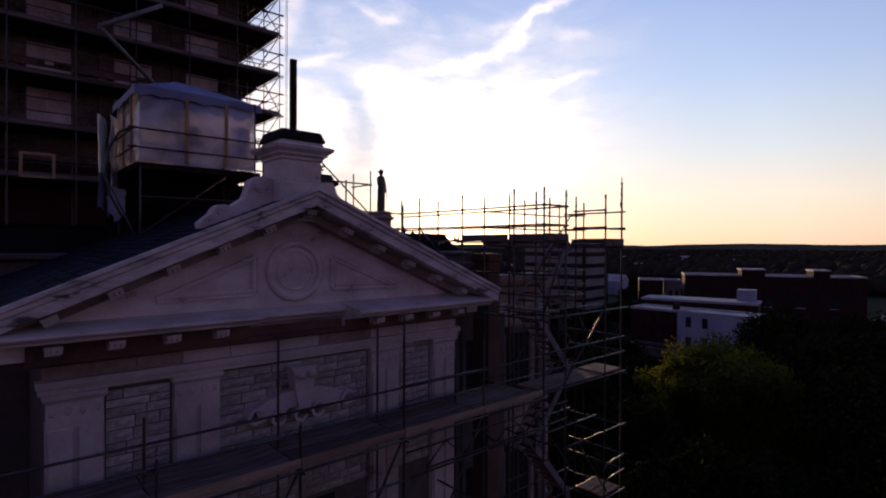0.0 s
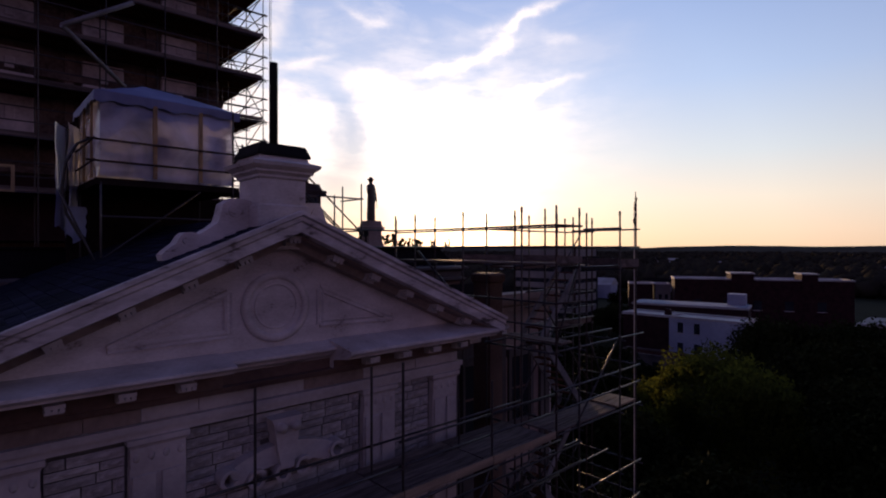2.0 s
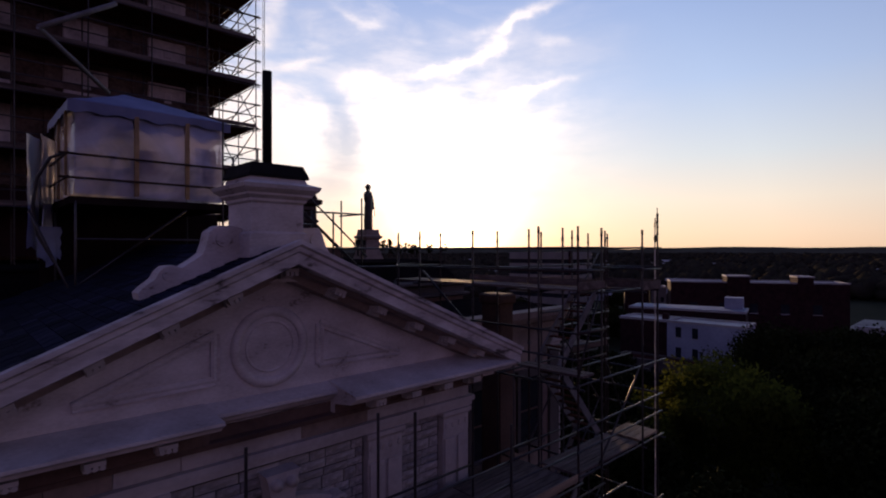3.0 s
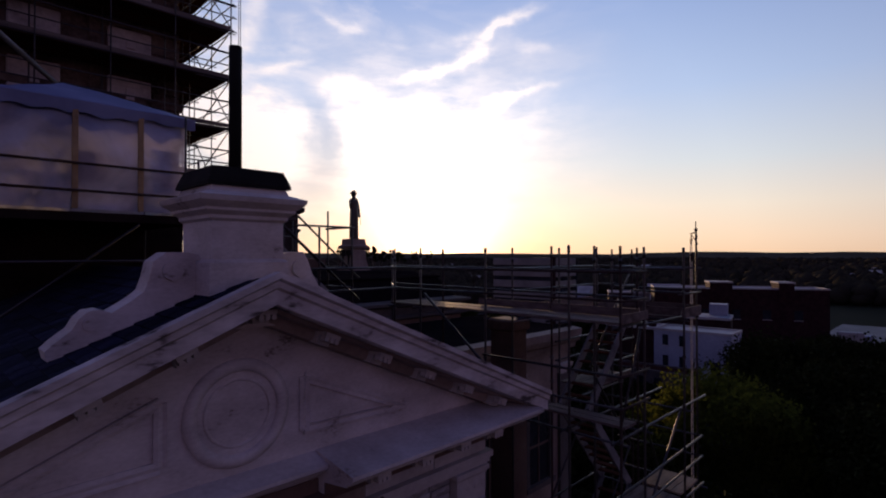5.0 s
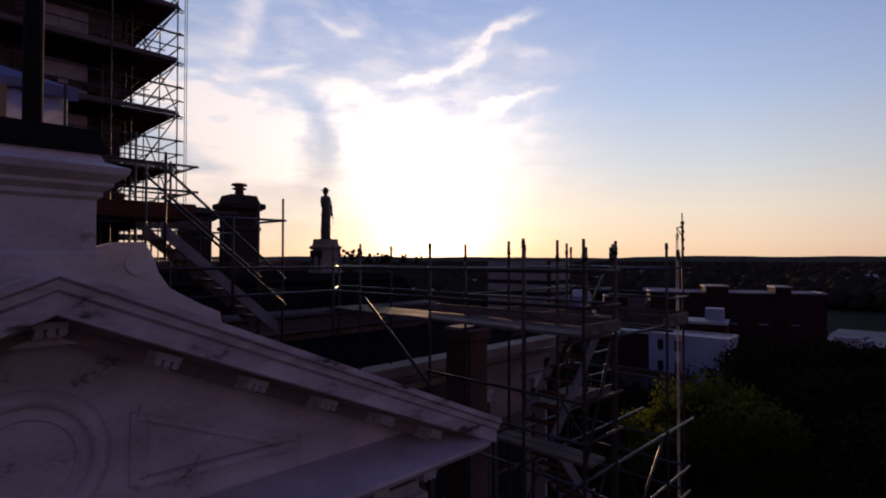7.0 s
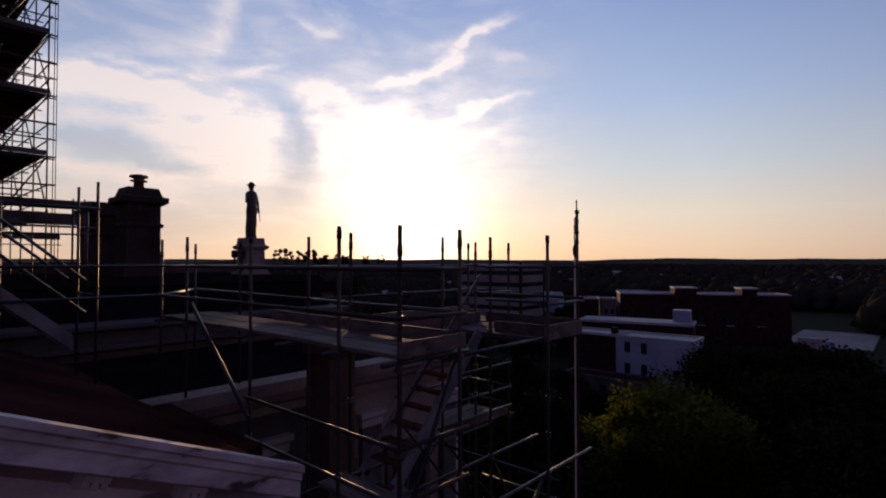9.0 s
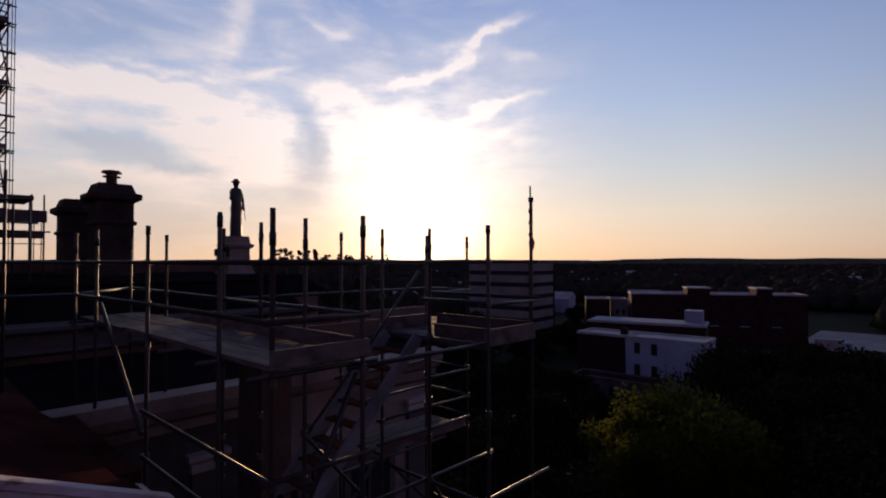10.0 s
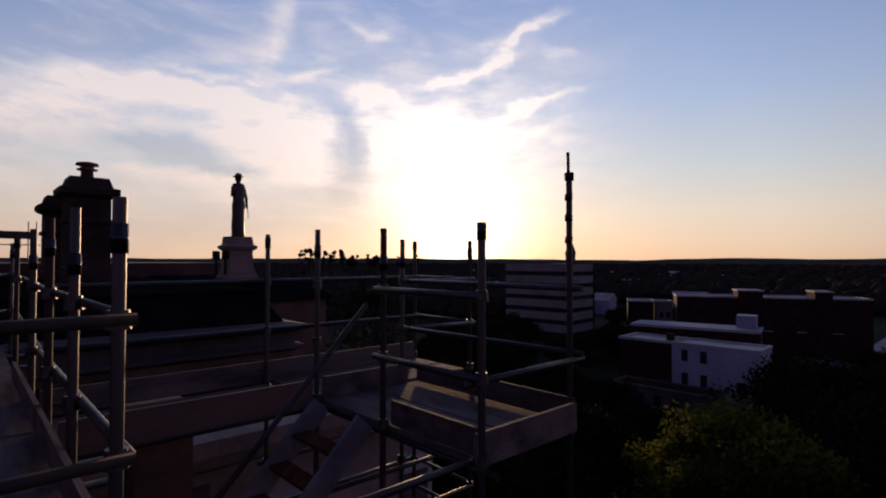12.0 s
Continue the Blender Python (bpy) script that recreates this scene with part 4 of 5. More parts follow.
    for y in (-1.10, -0.1, 0.9):
        tube("ledger", (5.6, y, D2 - 0.08), (10.1, y, D2 - 0.08), STEEL, s)
    for x in (5.85, 6.8, 8.72):
        tube("transom", (x, -1.3, D2 - 0.13), (x, 1.1, D2 - 0.13), STEEL, s)
    tube("diagonal_brace", (6.74, -1.10, 14.2), (8.66, -1.10, 16.05), STEEL, s)
    tube("diagonal_brace", (8.75, 0.93, 16.1), (10.6, 0.93, 14.2), RUSTSHADE, s)
    tube("diagonal_brace", (5.85, -1.12, 16.2), (6.7, -1.12, 17.95), STEEL, s)
    # lower lifts down to the ground
    for z in (14.22, 12.6, 10.6, 8.6, 6.6, 4.6, 2.6, 0.6, -1.4):
        for y in (-1.12, -0.1, 0.9):
            tube("ledger", (5.6 if z != 12.6 else 6.7, y, z - 0.08), (9.9, y, z - 0.08), STEEL, s)
        for x in (5.84, 6.78, 8.7, 9.76):
            tube("transom", (x, -1.25, z - 0.13), (x, 1.05, z - 0.13), STEEL, s)
    planks_x(s, 5.86, 8.6, -1.1, -0.2, 14.22, 4)
    # paler boards here put the sunlit deck end into the colour
    planks_x(s, 8.72, 9.72, -1.06, -0.2, 14.24, 4, EDGE)
    planks_x(s, 8.72, 9.72, -1.06, -0.2, 10.6, 4)
    for z in (14.22, 10.6):
        for k in (0.52, 0.98):
            tube("guard_rail", (5.7 if z > 14 else 8.6, -1.21, z + k), (9.86, -1.11, z + k), STEEL, s)
            tube("guard_rail", (9.82, -1.15, z + k), (9.82, 0.9, z + k), STEEL, s)
    tube("diagonal_brace", (7.4, -1.1, 12.55), (8.9, -1.1, 10.7), STEEL, s)
    tube("diagonal_brace", (6.8, 0.9, 14.1), (8.6, 0.9, 16.1), STEEL, s)
    tube("diagonal_brace", (8.7, -0.14, 16.1), (9.75, -0.14, 14.3), STEEL, s)
    # post with the hoist
    tube("standard", (9.80, -1.03, GROUND), (9.80, -1.03, 19.86), STEEL, s)
    tube("tube_end", (9.80, -1.03, 19.84), (9.80, -1.03, 19.9), RUSTSHADE, s, 0.036)
    return s


corner = corner_scaffold()


def hoist():
    h = thing("gin_wheel_hoist", (9.95, -0.93, 19.7), "small pulley hoist with a pale doubled rope on a scaffold post", "hoist")
    x, y = 9.80 + 0.38, -1.03 + 0.245
    tube("arm", (9.80, -1.03, 19.80), (x + 0.03, y + 0.02, 19.80), RUSTSHADE, h, 0.014)
    tube("strut", (9.80, -1.03, 19.6), (x, y, 19.79), RUSTSHADE, h, 0.011)
    bm = bmesh.new()
    bmesh.ops.create_cone(bm, cap_ends=True, segments=16, radius1=0.07, radius2=0.07, depth=0.03, matrix=Matrix.Translation((x, y, 19.62)) @ Matrix.Rotation(radians(33), 4, "Z") @ Matrix.Rotation(radians(90), 4, "X"))
    part("wheel", bm, RUSTSHADE, h)
    tube("hook", (x, y, 19.80), (x, y, 19.62), RUSTSHADE, h, 0.01)
    part("hook_block", lathe([(0.01, 19.14), (0.035, 19.2), (0.045, 19.28), (0.02, 19.36)], (x - 0.06, y - 0.04, 0), 10), RUSTSHADE, h)
    for d in (-0.07, 0.07):
        tube("rope", (x + d * 0.84, y + d * 0.545, GROUND), (x + d * 0.84, y + d * 0.545, 19.62), ROPE, h, 0.009, 6)
    tube("tie", (9.79, -1.03, 19.85), (9.785, -1.03, 20.06), RUSTSHADE, h, 0.012)
    for z in (19.35, 19.52, 19.68):
        tube("knot", (9.76, -1.05, z), (9.765, -1.05, z + 0.05), RUSTSHADE, h, 0.03)


hoist()


def stair_flights():
    for k, (z0, z1) in enumerate(((16.15, 17.98), (14.15, 16.15), (12.2, 14.15), (10.3, 12.3), (8.3, 10.3), (6.3, 8.3))):
        xa, xb = (6.85, 8.62) if k % 2 == 0 else (8.62, 6.85)
        f = thing("stair_flight", ((xa + xb) / 2, 0.45, z0), "pale aluminium scaffold stair flight between two decks", "stair", "scaffold stairs")
        for y in (0.02, 0.68):
            d = Vector((xb - xa, 0, z1 - z0))
            n = Vector((-d.z, 0, d.x)).normalized() * 0.09
            if n.z < 0:
                n = -n
            bm = prism([(xa - n.x, z0 - n.z), (xb - n.x, z1 - n.z), (xb + n.x, z1 + n.z), (xa + n.x, z0 + n.z)], "y", y - 0.02, y + 0.02)
            part("stringer", bm, GALV, f)
        for i in range(1, 9):
            t = i / 9
            x, z = xa + (xb - xa) * t, z0 + (z1 - z0) * t
            part("tread", box(x - 0.08, x + 0.08, 0.042, 0.658, z - 0.015, z + 0.015), PLY, f)
        tube("handrail", (xa, 0.0, z0 + 0.9), (xb, 0.0, z1 + 0.9), STEEL, f, 0.02)


stair_flights()


def facade_scaffold():
    s = thing("facade_scaffold", (0.5, -0.5, GROUND), "steel tube scaffold with a long plank deck before the courthouse front", "scaffold")
    xs = (-7.62, -5.36, -3.1, -0.87, 1.36, 3.64)
    for x, top in zip(xs, (15.3, 15.3, 14.85, 14.85, 16.5, 15.8)):
        tube("standard", (x, -1.15, GROUND), (x, -1.15, top), STEEL, s)
        tube("standard", (x + 0.05, -0.14, GROUND), (x + 0.05, -0.14, 16.25 if x in (1.36, -0.87) else 15.2), STEEL, s)
        for z in (D1 - 0.06, 14.7):
            coupler((x, -1.15, z), s)
        tube("transom", (x, -1.3, D1 - 0.1), (x, 0.45, D1 - 0.1), STEEL, s)
        tube("transom", (x, -1.3, 12.05), (x, 0.45, 12.05), STEEL, s)
    ends = list(xs) + [5.76]
    for n, (a, b) in enumerate(zip(ends, ends[1:])):
        planks_x(s, a + 0.02, b - 0.02, -1.1, 0.4, D1, 6)
        board("toe_board", a + 0.01, b - 0.01, -1.195, -1.165, D1 - 0.02, D1 + 0.14, EDGE, s)
        tube("ledger", (a - 0.1, -1.24, D1 - 0.06), (b + 0.1, -1.24, D1 - 0.06), STEEL, s)
        tube("ledger", (a - 0.1, -1.2, 13.28), (b + 0.1, -1.2, 13.28), STEEL, s)
        tube("guard_rail", (a - 0.05, -1.11, 14.7), (b + 0.05, -1.11, 14.7), STEEL, s)
        if n > 3:
            tube("guard_rail", (a - 0.05, -1.11, 15.12), (b + 0.05, -1.11, 15.12), STEEL, s)
        tube("guard_rail", (a - 0.05, -0.1, 14.75), (b + 0.05, -0.1, 14.75), STEEL, s)
    # lattice girder under the deck
    for i in range(9):
        x = 1.9 + i * 0.53
        tube("lattice", (x, -1.2, 13.82 if i % 2 else 13.37), (x + 0.53, -1.2, 13.37 if i % 2 else 13.82), STEEL, s, 0.017)
    tube("girder_chord", (1.36, -1.23, 13.82), (6.75, -1.23, 13.82), STEEL, s)
    tube("girder_chord", (1.9, -1.23, 13.37), (6.75, -1.23, 13.37), STEEL, s)
    for x in (-0.87, 1.36, 3.64):
        tube("diagonal_brace", (x, -1.1, 14.05), (x - 1.1, -1.1, 12.2), STEEL, s)
        tube("diagonal_brace", (x, -1.1, 12.2), (x + 1.2, -1.05, 10.4), STEEL, s)
    # short outrigger with pale planks at the eave
    planks_y(s, 6.12, 6.58, -1.08, 0.72, 16.24, 2)


facade_scaffold()


def roof_stair():
    r = thing("roof_stair", (3.6, 5.1, 18.0), "timber stair with tube handrails over the slate roof", "stair")
    a, b = Vector((2.25, 4.6, 19.70)), Vector((4.35, 4.6, 17.86))
    for y in (4.62, 5.55):
        bm = prism([(a.x, a.z - 0.14), (b.x, b.z - 0.14), (b.x, b.z + 0.1), (a.x, a.z + 0.1)], "y", y - 0.025, y + 0.025)
        part("stringer", bm, GALV if y < 5 else PLANK, r)
    for i in range(1, 10):
        t = i / 10
        x, z = a.x + (b.x - a.x) * t, a.z + (b.z - a.z) * t
        part("tread", box(x - 0.12, x + 0.12, 4.65, 5.52, z - 0.02, z + 0.02), PLANK, r)
    for y in (4.58, 5.6):
        for h in ((0.52, 1.02) if y < 5 else (1.02,)):
            tube("handrail", (a.x, y, a.z + h), (b.x + 0.15, y, b.z + h - 0.1), STEEL, r)
        for x in (2.3, 3.45):
            z = a.z + (b.z - a.z) * (x - a.x) / (b.x - a.x)
            tube("post", (x, y, z - 0.5), (x, y, z + 1.3), STEEL, r)
    for x, y in ((4.85, 5.34), (4.81, 6.35)):
        tube("post", (x, y, 16.87), (x, y, 20.44), STEEL, r)
    for z in (19.0, 19.98, 18.5):
        tube("handrail", (4.85, 5.3, z), (4.81, 6.45, z), STEEL, r)
    tube("handrail", (3.3, 5.3, 19.98), (4.9, 5.3, 19.98), STEEL, r)
    for z in (18.5, 19.0):
        tube("handrail", (0.9, 4.3, z + 0.02), (5.7, 4.62, z), STEEL, r)
    # landing at the head of the stair
    planks_x(r, 1.35, 3.3, 6.0, 7.4, 20.0, 5)
    for x, y in ((2.51, 7.0), (1.45, 6.05), (3.3, 7.4)):
        tube("post", (x, y, 17.5), (x, y, 21.3 if y != 7.0 else 21.75), STEEL, r)
    for z in (20.5, 21.0):
        tube("handrail", (1.4, 5.98, z), (3.35, 5.98, z), STEEL, r)
        tube("handrail", (3.3, 6.0, z), (3.3, 7.4, z), STEEL, r)
    board("kick_board", 1.4, 3.3, 5.94, 5.97, 19.95, 20.25, PLY, r)


roof_stair()


def leaning_tube():
    t = thing("leaning_tube", (5.75, 3.7, 16.87), "loose steel tube leaning against the walkway", "tube")
    tube("tube", (5.72, 1.75, 16.95), (5.76, 3.72, 18.4), STEEL, t, 0.03)


leaning_tube()


def enclosure():
    e = thing("sheeted_enclosure", (0, 7.3, 18.5), "plastic sheeted timber enclosure with blue tarpaulin roof on a scaffold platform", "enclosure")
    x0, x1, y0, y1, z0, z1 = -1.87, 1.18, 6.0, 8.7, 20.15, 22.02
    part("platform", box(x0 - 0.1, x1 + 0.12, y0 - 0.12, y1 + 0.1, 19.93, 20.09), DARKBOARD, e)

    def skin(p, q):
        # sheet between two corners, bellied between the studs
        bm = bmesh.new()
        p, q = Vector(p), Vector(q)
        out = Vector(((q - p).y, -(q - p).x, 0)).normalized()
        nx, nz = 26, 14
        grid = []
        for i in range(nx + 1):
            col = []
            for j in range(nz + 1):
                u, v = i / nx, j / nz
                c = p.lerp(q, u) + Vector((0, 0, (z1 - z0) * v))
                w = math.sin(math.pi * ((u * 3) % 1)) * math.sin(math.pi * v) * 0.05
                w += 0.05 * noise.noise((c.x * 1.7, c.y * 1.7, c.z * 1.9)) + 0.02 * noise.noise((c.x * 6, c.y * 6, c.z * 6))
                col.append(bm.verts.new(c + out * w))
            grid.append(col)
        for i in range(nx):
            for j in range(nz):
                bm.faces.new((grid[i][j], grid[i + 1][j], grid[i + 1][j + 1], grid[i][j + 1]))
        part("sheet", bm, SHEET, e, "milky wrinkled plastic sheet", True)

    skin((x0, y0, z0), (x1, y0, z0))
    skin((x1, y0, z0), (x1, y1, z0))
    skin((x1, y1, z0), (x0, y1, z0))
    skin((x0, y1, z0), (x0, y0, z0))
    # tarpaulin edge hanging inside the top, and boards added to give warm patches
    bm = bmesh.new()
    rows = []
    for i in range(41):
        x = x0 + 0.03 + (x1 - x0 - 0.06) * i / 40
        drop = 0.34 + 0.22 * noise.noise((x * 1.9, 2.0, 0)) + 0.05 * math.sin(x * 11)
        rows.append([bm.verts.new((x, y0 + 0.05 + 0.03 * noise.noise((x * 4, v * 2, 3)), z1 - 0.03 - drop * v)) for v in (0, 0.5, 1)])
    for p, q in zip(rows, rows[1:]):
        for k in (0, 1):
            bm.faces.new((p[k], p[k + 1], q[k + 1], q[k]))
    part("drape", bm, BLUE, e, "blue tarpaulin edge inside the sheeting", True)
    for xa, xb, za, zb, lean in ((-0.66, -0.22, 20.7, 21.24, 0.1), (0.72, 1.08, 20.55, 21.42, 0.08)):
        bm = box(xa, xb, 0, 0.02, 0, zb - za)
        bm.transform(Matrix.Translation((0, y0 + 0.12, za)) @ Matrix.Rotation(-lean, 4, "X"))
        part("inner_board", bm, EDGE, e, "pale board added behind the sheeting for a warm patch")
    for x in (-0.74, 0.32):
        part("stud", box(x - 0.045, x + 0.045, y0 - 0.11, y0 - 0.06, z0, z1 + 0.02), TIMBER, e)
    for y in (6.6, 7.6):
        part("stud", box(x0 - 0.1, x0 - 0.05, y - 0.04, y + 0.04, z0, z1), TIMBER, e)
    part("top_plate", box(x0 + 0.05, x1 - 0.05, y0 + 0.1, y0 + 0.16, z1 - 0.05, z1 + 0.03), TIMBER, e)
    bm = bmesh.new()
    o = 0.14
    low = [bm.verts.new(p) for p in ((x0 - o, y0 - o, z1 + 0.05), (x1 + o, y0 - o, z1 + 0.05), (x1 + o, y1 + o, z1 + 0.05), (x0 - o, y1 + o, z1 + 0.05))]
    top = [bm.verts.new(p) for p in ((-0.75, 7.1, 22.66), (-0.3, 7.1, 22.66), (-0.3, 7.5, 22.66), (-0.75, 7.5, 22.66))]
    bm.faces.new(top)
    bm.faces.new(low[::-1])
    for i in range(4):
        j = (i + 1) % 4
        bm.faces.new((low[i], low[j], top[j], top[i]))
    bmesh.ops.subdivide_edges(bm, edges=bm.edges[:], cuts=6, use_grid_fill=True)
    for v in bm.verts:
        v.co.z += 0.035 * noise.noise(v.co * 2.3)
    part("tarpaulin_roof", bm, BLUE, e, "blue tarpaulin roof", True)
    # edge of the tarpaulin turned down over the sheeting
    for p, q in (((x0 - o, y0 - o), (x1 + o, y0 - o)), ((x0 - o, y1 + o), (x0 - o, y0 - o))):
        bm = bmesh.new()
        rows = []
        for i in range(31):
            u = i / 30
            x, y = p[0] + (q[0] - p[0]) * u, p[1] + (q[1] - p[1]) * u
            drop = 0.2 + 0.08 * noise.noise((x * 1.6, y * 1.6, 4)) + 0.03 * math.sin(u * 40)
            rows.append([bm.verts.new((x + 0.02 * noise.noise((x * 3, y * 3, v)) * v, y + 0.04 * v, z1 + 0.06 - drop * v)) for v in (0, 0.5, 1)])
        for r0, r1 in zip(rows, rows[1:]):
            for k in (0, 1):
                bm.faces.new((r0[k], r0[k + 1], r1[k + 1], r1[k]))
        part("valance", bm, BLUE, e, "turned-down tarpaulin edge", True)
    for z in (20.47, 20.96):
        tube("guard_rail", (x0 - 0.3, y0 - 0.16, z), (x1 + 0.5, y0 - 0.16, z), RUSTSHADE, e)
        tube("guard_rail", (x0 - 0.16, y0 - 0.3, z), (x0 - 0.16, y1, z), RUSTSHADE, e)
    for x, y in ((x0, y0 - 0.1), (x1 - 0.05, y0 - 0.13), (x0, y1), (x1, y1)):
        tube("leg", (x, y, 17.4), (x, y, 20.0 if x < 0 else 22.1), STEEL, e)
    tube("diagonal_brace", (x0, y0 - 0.1, 18.2), (0.3, y0 - 0.1, 19.9), STEEL, e)
    tube("diagonal_brace", (x0 - 0.7, y0 + 0.6, 19.8), (x0 - 0.05, y0 - 0.1, 18.0), STEEL, e)
    tube("ledger", (x0, y0 - 0.15, 19.2), (x1 + 0.1, y0 - 0.15, 19.2), STEEL, e)
    # boards added below and behind the platform: dark filling that also blocks low sun
    part("shade_board", box(x0 - 0.3, x1 + 0.9, y1 + 0.12, y1 + 0.17, 17.5, 20.0), DARKBOARD, e, "near-black boarding added below the platform")
    part("shade_board", box(x0 - 0.06, x0 - 0.01, y1 + 0.175, y1 + 2.2, 18.4, 22.0), DARKBOARD, e)
    # hanging sheet and hose at the side
    c = thing("hanging_sheet", (-2.0, 8.6, 18.6), "torn plastic sheet hanging from the scaffold beside the enclosure", "plastic sheet")
    for k, (xa, ya, xb, yb, zl, zt) in enumerate(((-2.45, 8.3, -1.85, 9.8, 19.0, 21.7), (-2.28, 7.6, -1.93, 8.4, 18.9, 21.6), (-2.4, 7.3, -1.9, 7.6, 18.7, 19.5))):
        bm = bmesh.new()
        rows = []
        for i in range(15):
            u = i / 14
            col = []
            for j in range(13):
                v = j / 12
                x, y = xa + (xb - xa) * u, ya + (yb - ya) * u
                f = 0.035 * math.sin(u * 17 + k) * (1.2 - v) + 0.06 * noise.noise((x * 3, y * 3, v * 5))
                col.append(bm.verts.new((x + f, y, zl + (zt - zl) * v + 0.12 * math.sin(u * 9) * (1 - v))))
            rows.append(col)
        for i in range(14):
            for j in range(12):
                bm.faces.new((rows[i][j], rows[i + 1][j], rows[i + 1][j + 1], rows[i][j + 1]))
        part("sheet", bm, APRON if k < 2 else BLUE, c, smooth=True)
    h = bpy.data.curves.new("hose", "CURVE")
    h.dimensions, h.bevel_depth = "3D", 0.035
    sp = h.splines.new("POLY")
    pts = [(-1.92, 6.6, 21.1), (-2.2, 6.7, 20.95), (-2.42, 6.8, 20.5), (-2.48, 6.9, 19.9), (-2.4, 6.9, 19.3), (-2.1, 6.9, 18.7)]
    sp.points.add(len(pts) - 1)
    for q, p in zip(sp.points, pts):
        q.co = (*p, 1)
    h.materials.append(RUBBER)
    tagged(new("hose", h), "black hose drooping beside the plastic enclosure", "hose")


enclosure()


def tower():
    t = thing("clock_tower", (0, 21, 18.8), "weathered stone tower rising behind the roof inside scaffolding", "tower")
    x0, x1, y0, y1 = -4.6, 4.6, 16.8, 26.4
    part("tower_body", box(x0, x1, y0, y1, 18.8, 46), SOOT, t)
    for z in (21.2, 24.9, 28.6, 32.3):
        part("belt_course", block_rings([(0.0, z), (0.16, z + 0.08), (0.2, z + 0.3), (0.0, z + 0.42)], x0, x1, y0, y1), SOOT, t)
    for i in range(12):
        z = 21.8 + i * 0.75
        w = 1.0 if i % 2 else 0.6
        for s in (-1, 1):
            xa = x1 - w if s > 0 else x0 - 0.06
            xb = x1 + 0.06 if s > 0 else x0 + w
            part("quoin", box(xa, xb, y0 - 0.06, y0 + 0.4, z, z + 0.68, bevel=0.03), SOOT, t)
    # grey stone panels in the bays, brick foot
    for x in (-2.9, 0.05, 2.9):
        for z, h in ((22.68, 1.45), (24.64, 1.25), (26.6, 1.1), (28.5, 1.0)):
            bm = box(x - 0.72, x + 0.72, y0 - 0.14, y0 + 0.05, z, z + h, bevel=0.04)
            part("stone_panel", bm, TSTONE, t)
            part("stone_boss", box(x - 0.16, x + 0.16, y0 - 0.2, y0 - 0.142, z + h * 0.35, z + h * 0.7, bevel=0.03), TSTONE, t)
        part("stone_strip", box(x - 1.3, x - 0.95, y0 - 0.1, y0 + 0.05, 21.7, 30, bevel=0.03), SOOT, t)
    part("brick_foot", box(x0 - 0.05, x1 + 0.05, y0 - 0.05, y1 + 0.05, 18.75, 21.19), BRICK, t)
    for x in (-2.9, 0.0, 2.9):
        for z in (29.6,):
            w = part("window", box(x - 0.6, x + 0.6, y0 - 0.015, y0 + 0.1, z, z + 1.8), GLASS, t)
            part("window_frame", box(x - 0.75, x - 0.602, y0 - 0.1, y0 + 0.1, z - 0.1, z + 1.95), SOOT, w)
            part("window_frame", box(x + 0.602, x + 0.75, y0 - 0.1, y0 + 0.1, z - 0.1, z + 1.95), SOOT, w)
            part("window_head", box(x - 0.85, x + 0.85, y0 - 0.14, y0 + 0.1, z + 1.952, z + 2.2), SOOT, w)
    s = thing("tower_scaffold", (0, 15, 18.8), "tall steel tube scaffold with dark decks round the tower", "scaffold")
    levels = [20.46 + 1.92 * i for i in range(8)]
    xs = [6.0 - 2.05 * i for i in range(7)]
    ys = [15.05 + 1.9 * i for i in range(6)]
    top = 36.0
    for x in xs:
        tube("standard", (x, 15.05, 18.0), (x, 15.05, top), STEEL, s)
        tube("standard", (x - (1.15 if x > 5.9 else 0), 16.2, 18.0), (x - (1.15 if x > 5.9 else 0), 16.2, top), STEEL, s)
    for y in ys[1:]:
        tube("standard", (6.0, y, 18.0), (6.0, y, top), STEEL, s)
        tube("standard", (4.85, y, 18.0), (4.85, y, top), STEEL, s)
    for n, z in enumerate(levels):
        board("deck", xs[-1] - 0.3, 5.94, 15.12, 16.75, z - 0.06, z, PLY, s)
        for i in range(5):
            board("deck_board", 4.63 + i * 0.264, 4.63 + i * 0.264 + 0.235, 16.77, ys[-1], z - 0.06, z + 0.004, PLY, s)
        board("toe_board", xs[-1] - 0.3, 5.98, 15.08, 15.11, z + 0.004, z + 0.16, PLANK, s)
        for k in (0.5, 1.0, -0.05):
            tube("guard_rail", (xs[-1] - 0.3, 15.01, z + k), (6.2, 15.01, z + k), STEEL, s)
            tube("guard_rail", (6.04, 14.9, z + k), (6.04, ys[-1] + 0.2, z + k), STEEL, s)
        tube("ledger", (4.81, 14.9, z + 1.0), (4.81, ys[-1] + 0.2, z + 1.0), STEEL, s)
        for y in ys:
            tube("transom", (4.7, y + 0.05, z - 0.1), (6.2, y + 0.05, z - 0.1), STEEL, s)
            tube("transom", (4.7, y + 0.05, z + 1.0), (6.2, y + 0.05, z + 1.0), STEEL, s)
        tube("diagonal_brace", (4.85, 15.1, z), (6.0, 15.1, z + 1.87), STEEL, s)
        for i, (a, b) in enumerate(zip(ys, ys[1:])):
            if (i + n) % 2 == 0:
                tube("diagonal_brace", (6.06, a, z), (6.06, b, z + 1.87), STEEL, s)
    # low platforms that reach out from the tower scaffold
    for x0, x1, y0, y1, low in ((3.6, 5.9, 9.9, 11.2, 0.05), (4.4, 6.86, 14.1, 15.0, 0.3), (6.4, 9.0, 27.6, 28.8, 0.3)):
        board("deck", x0, x1, y0, y1, 20.42, 20.47, PLANK, s)
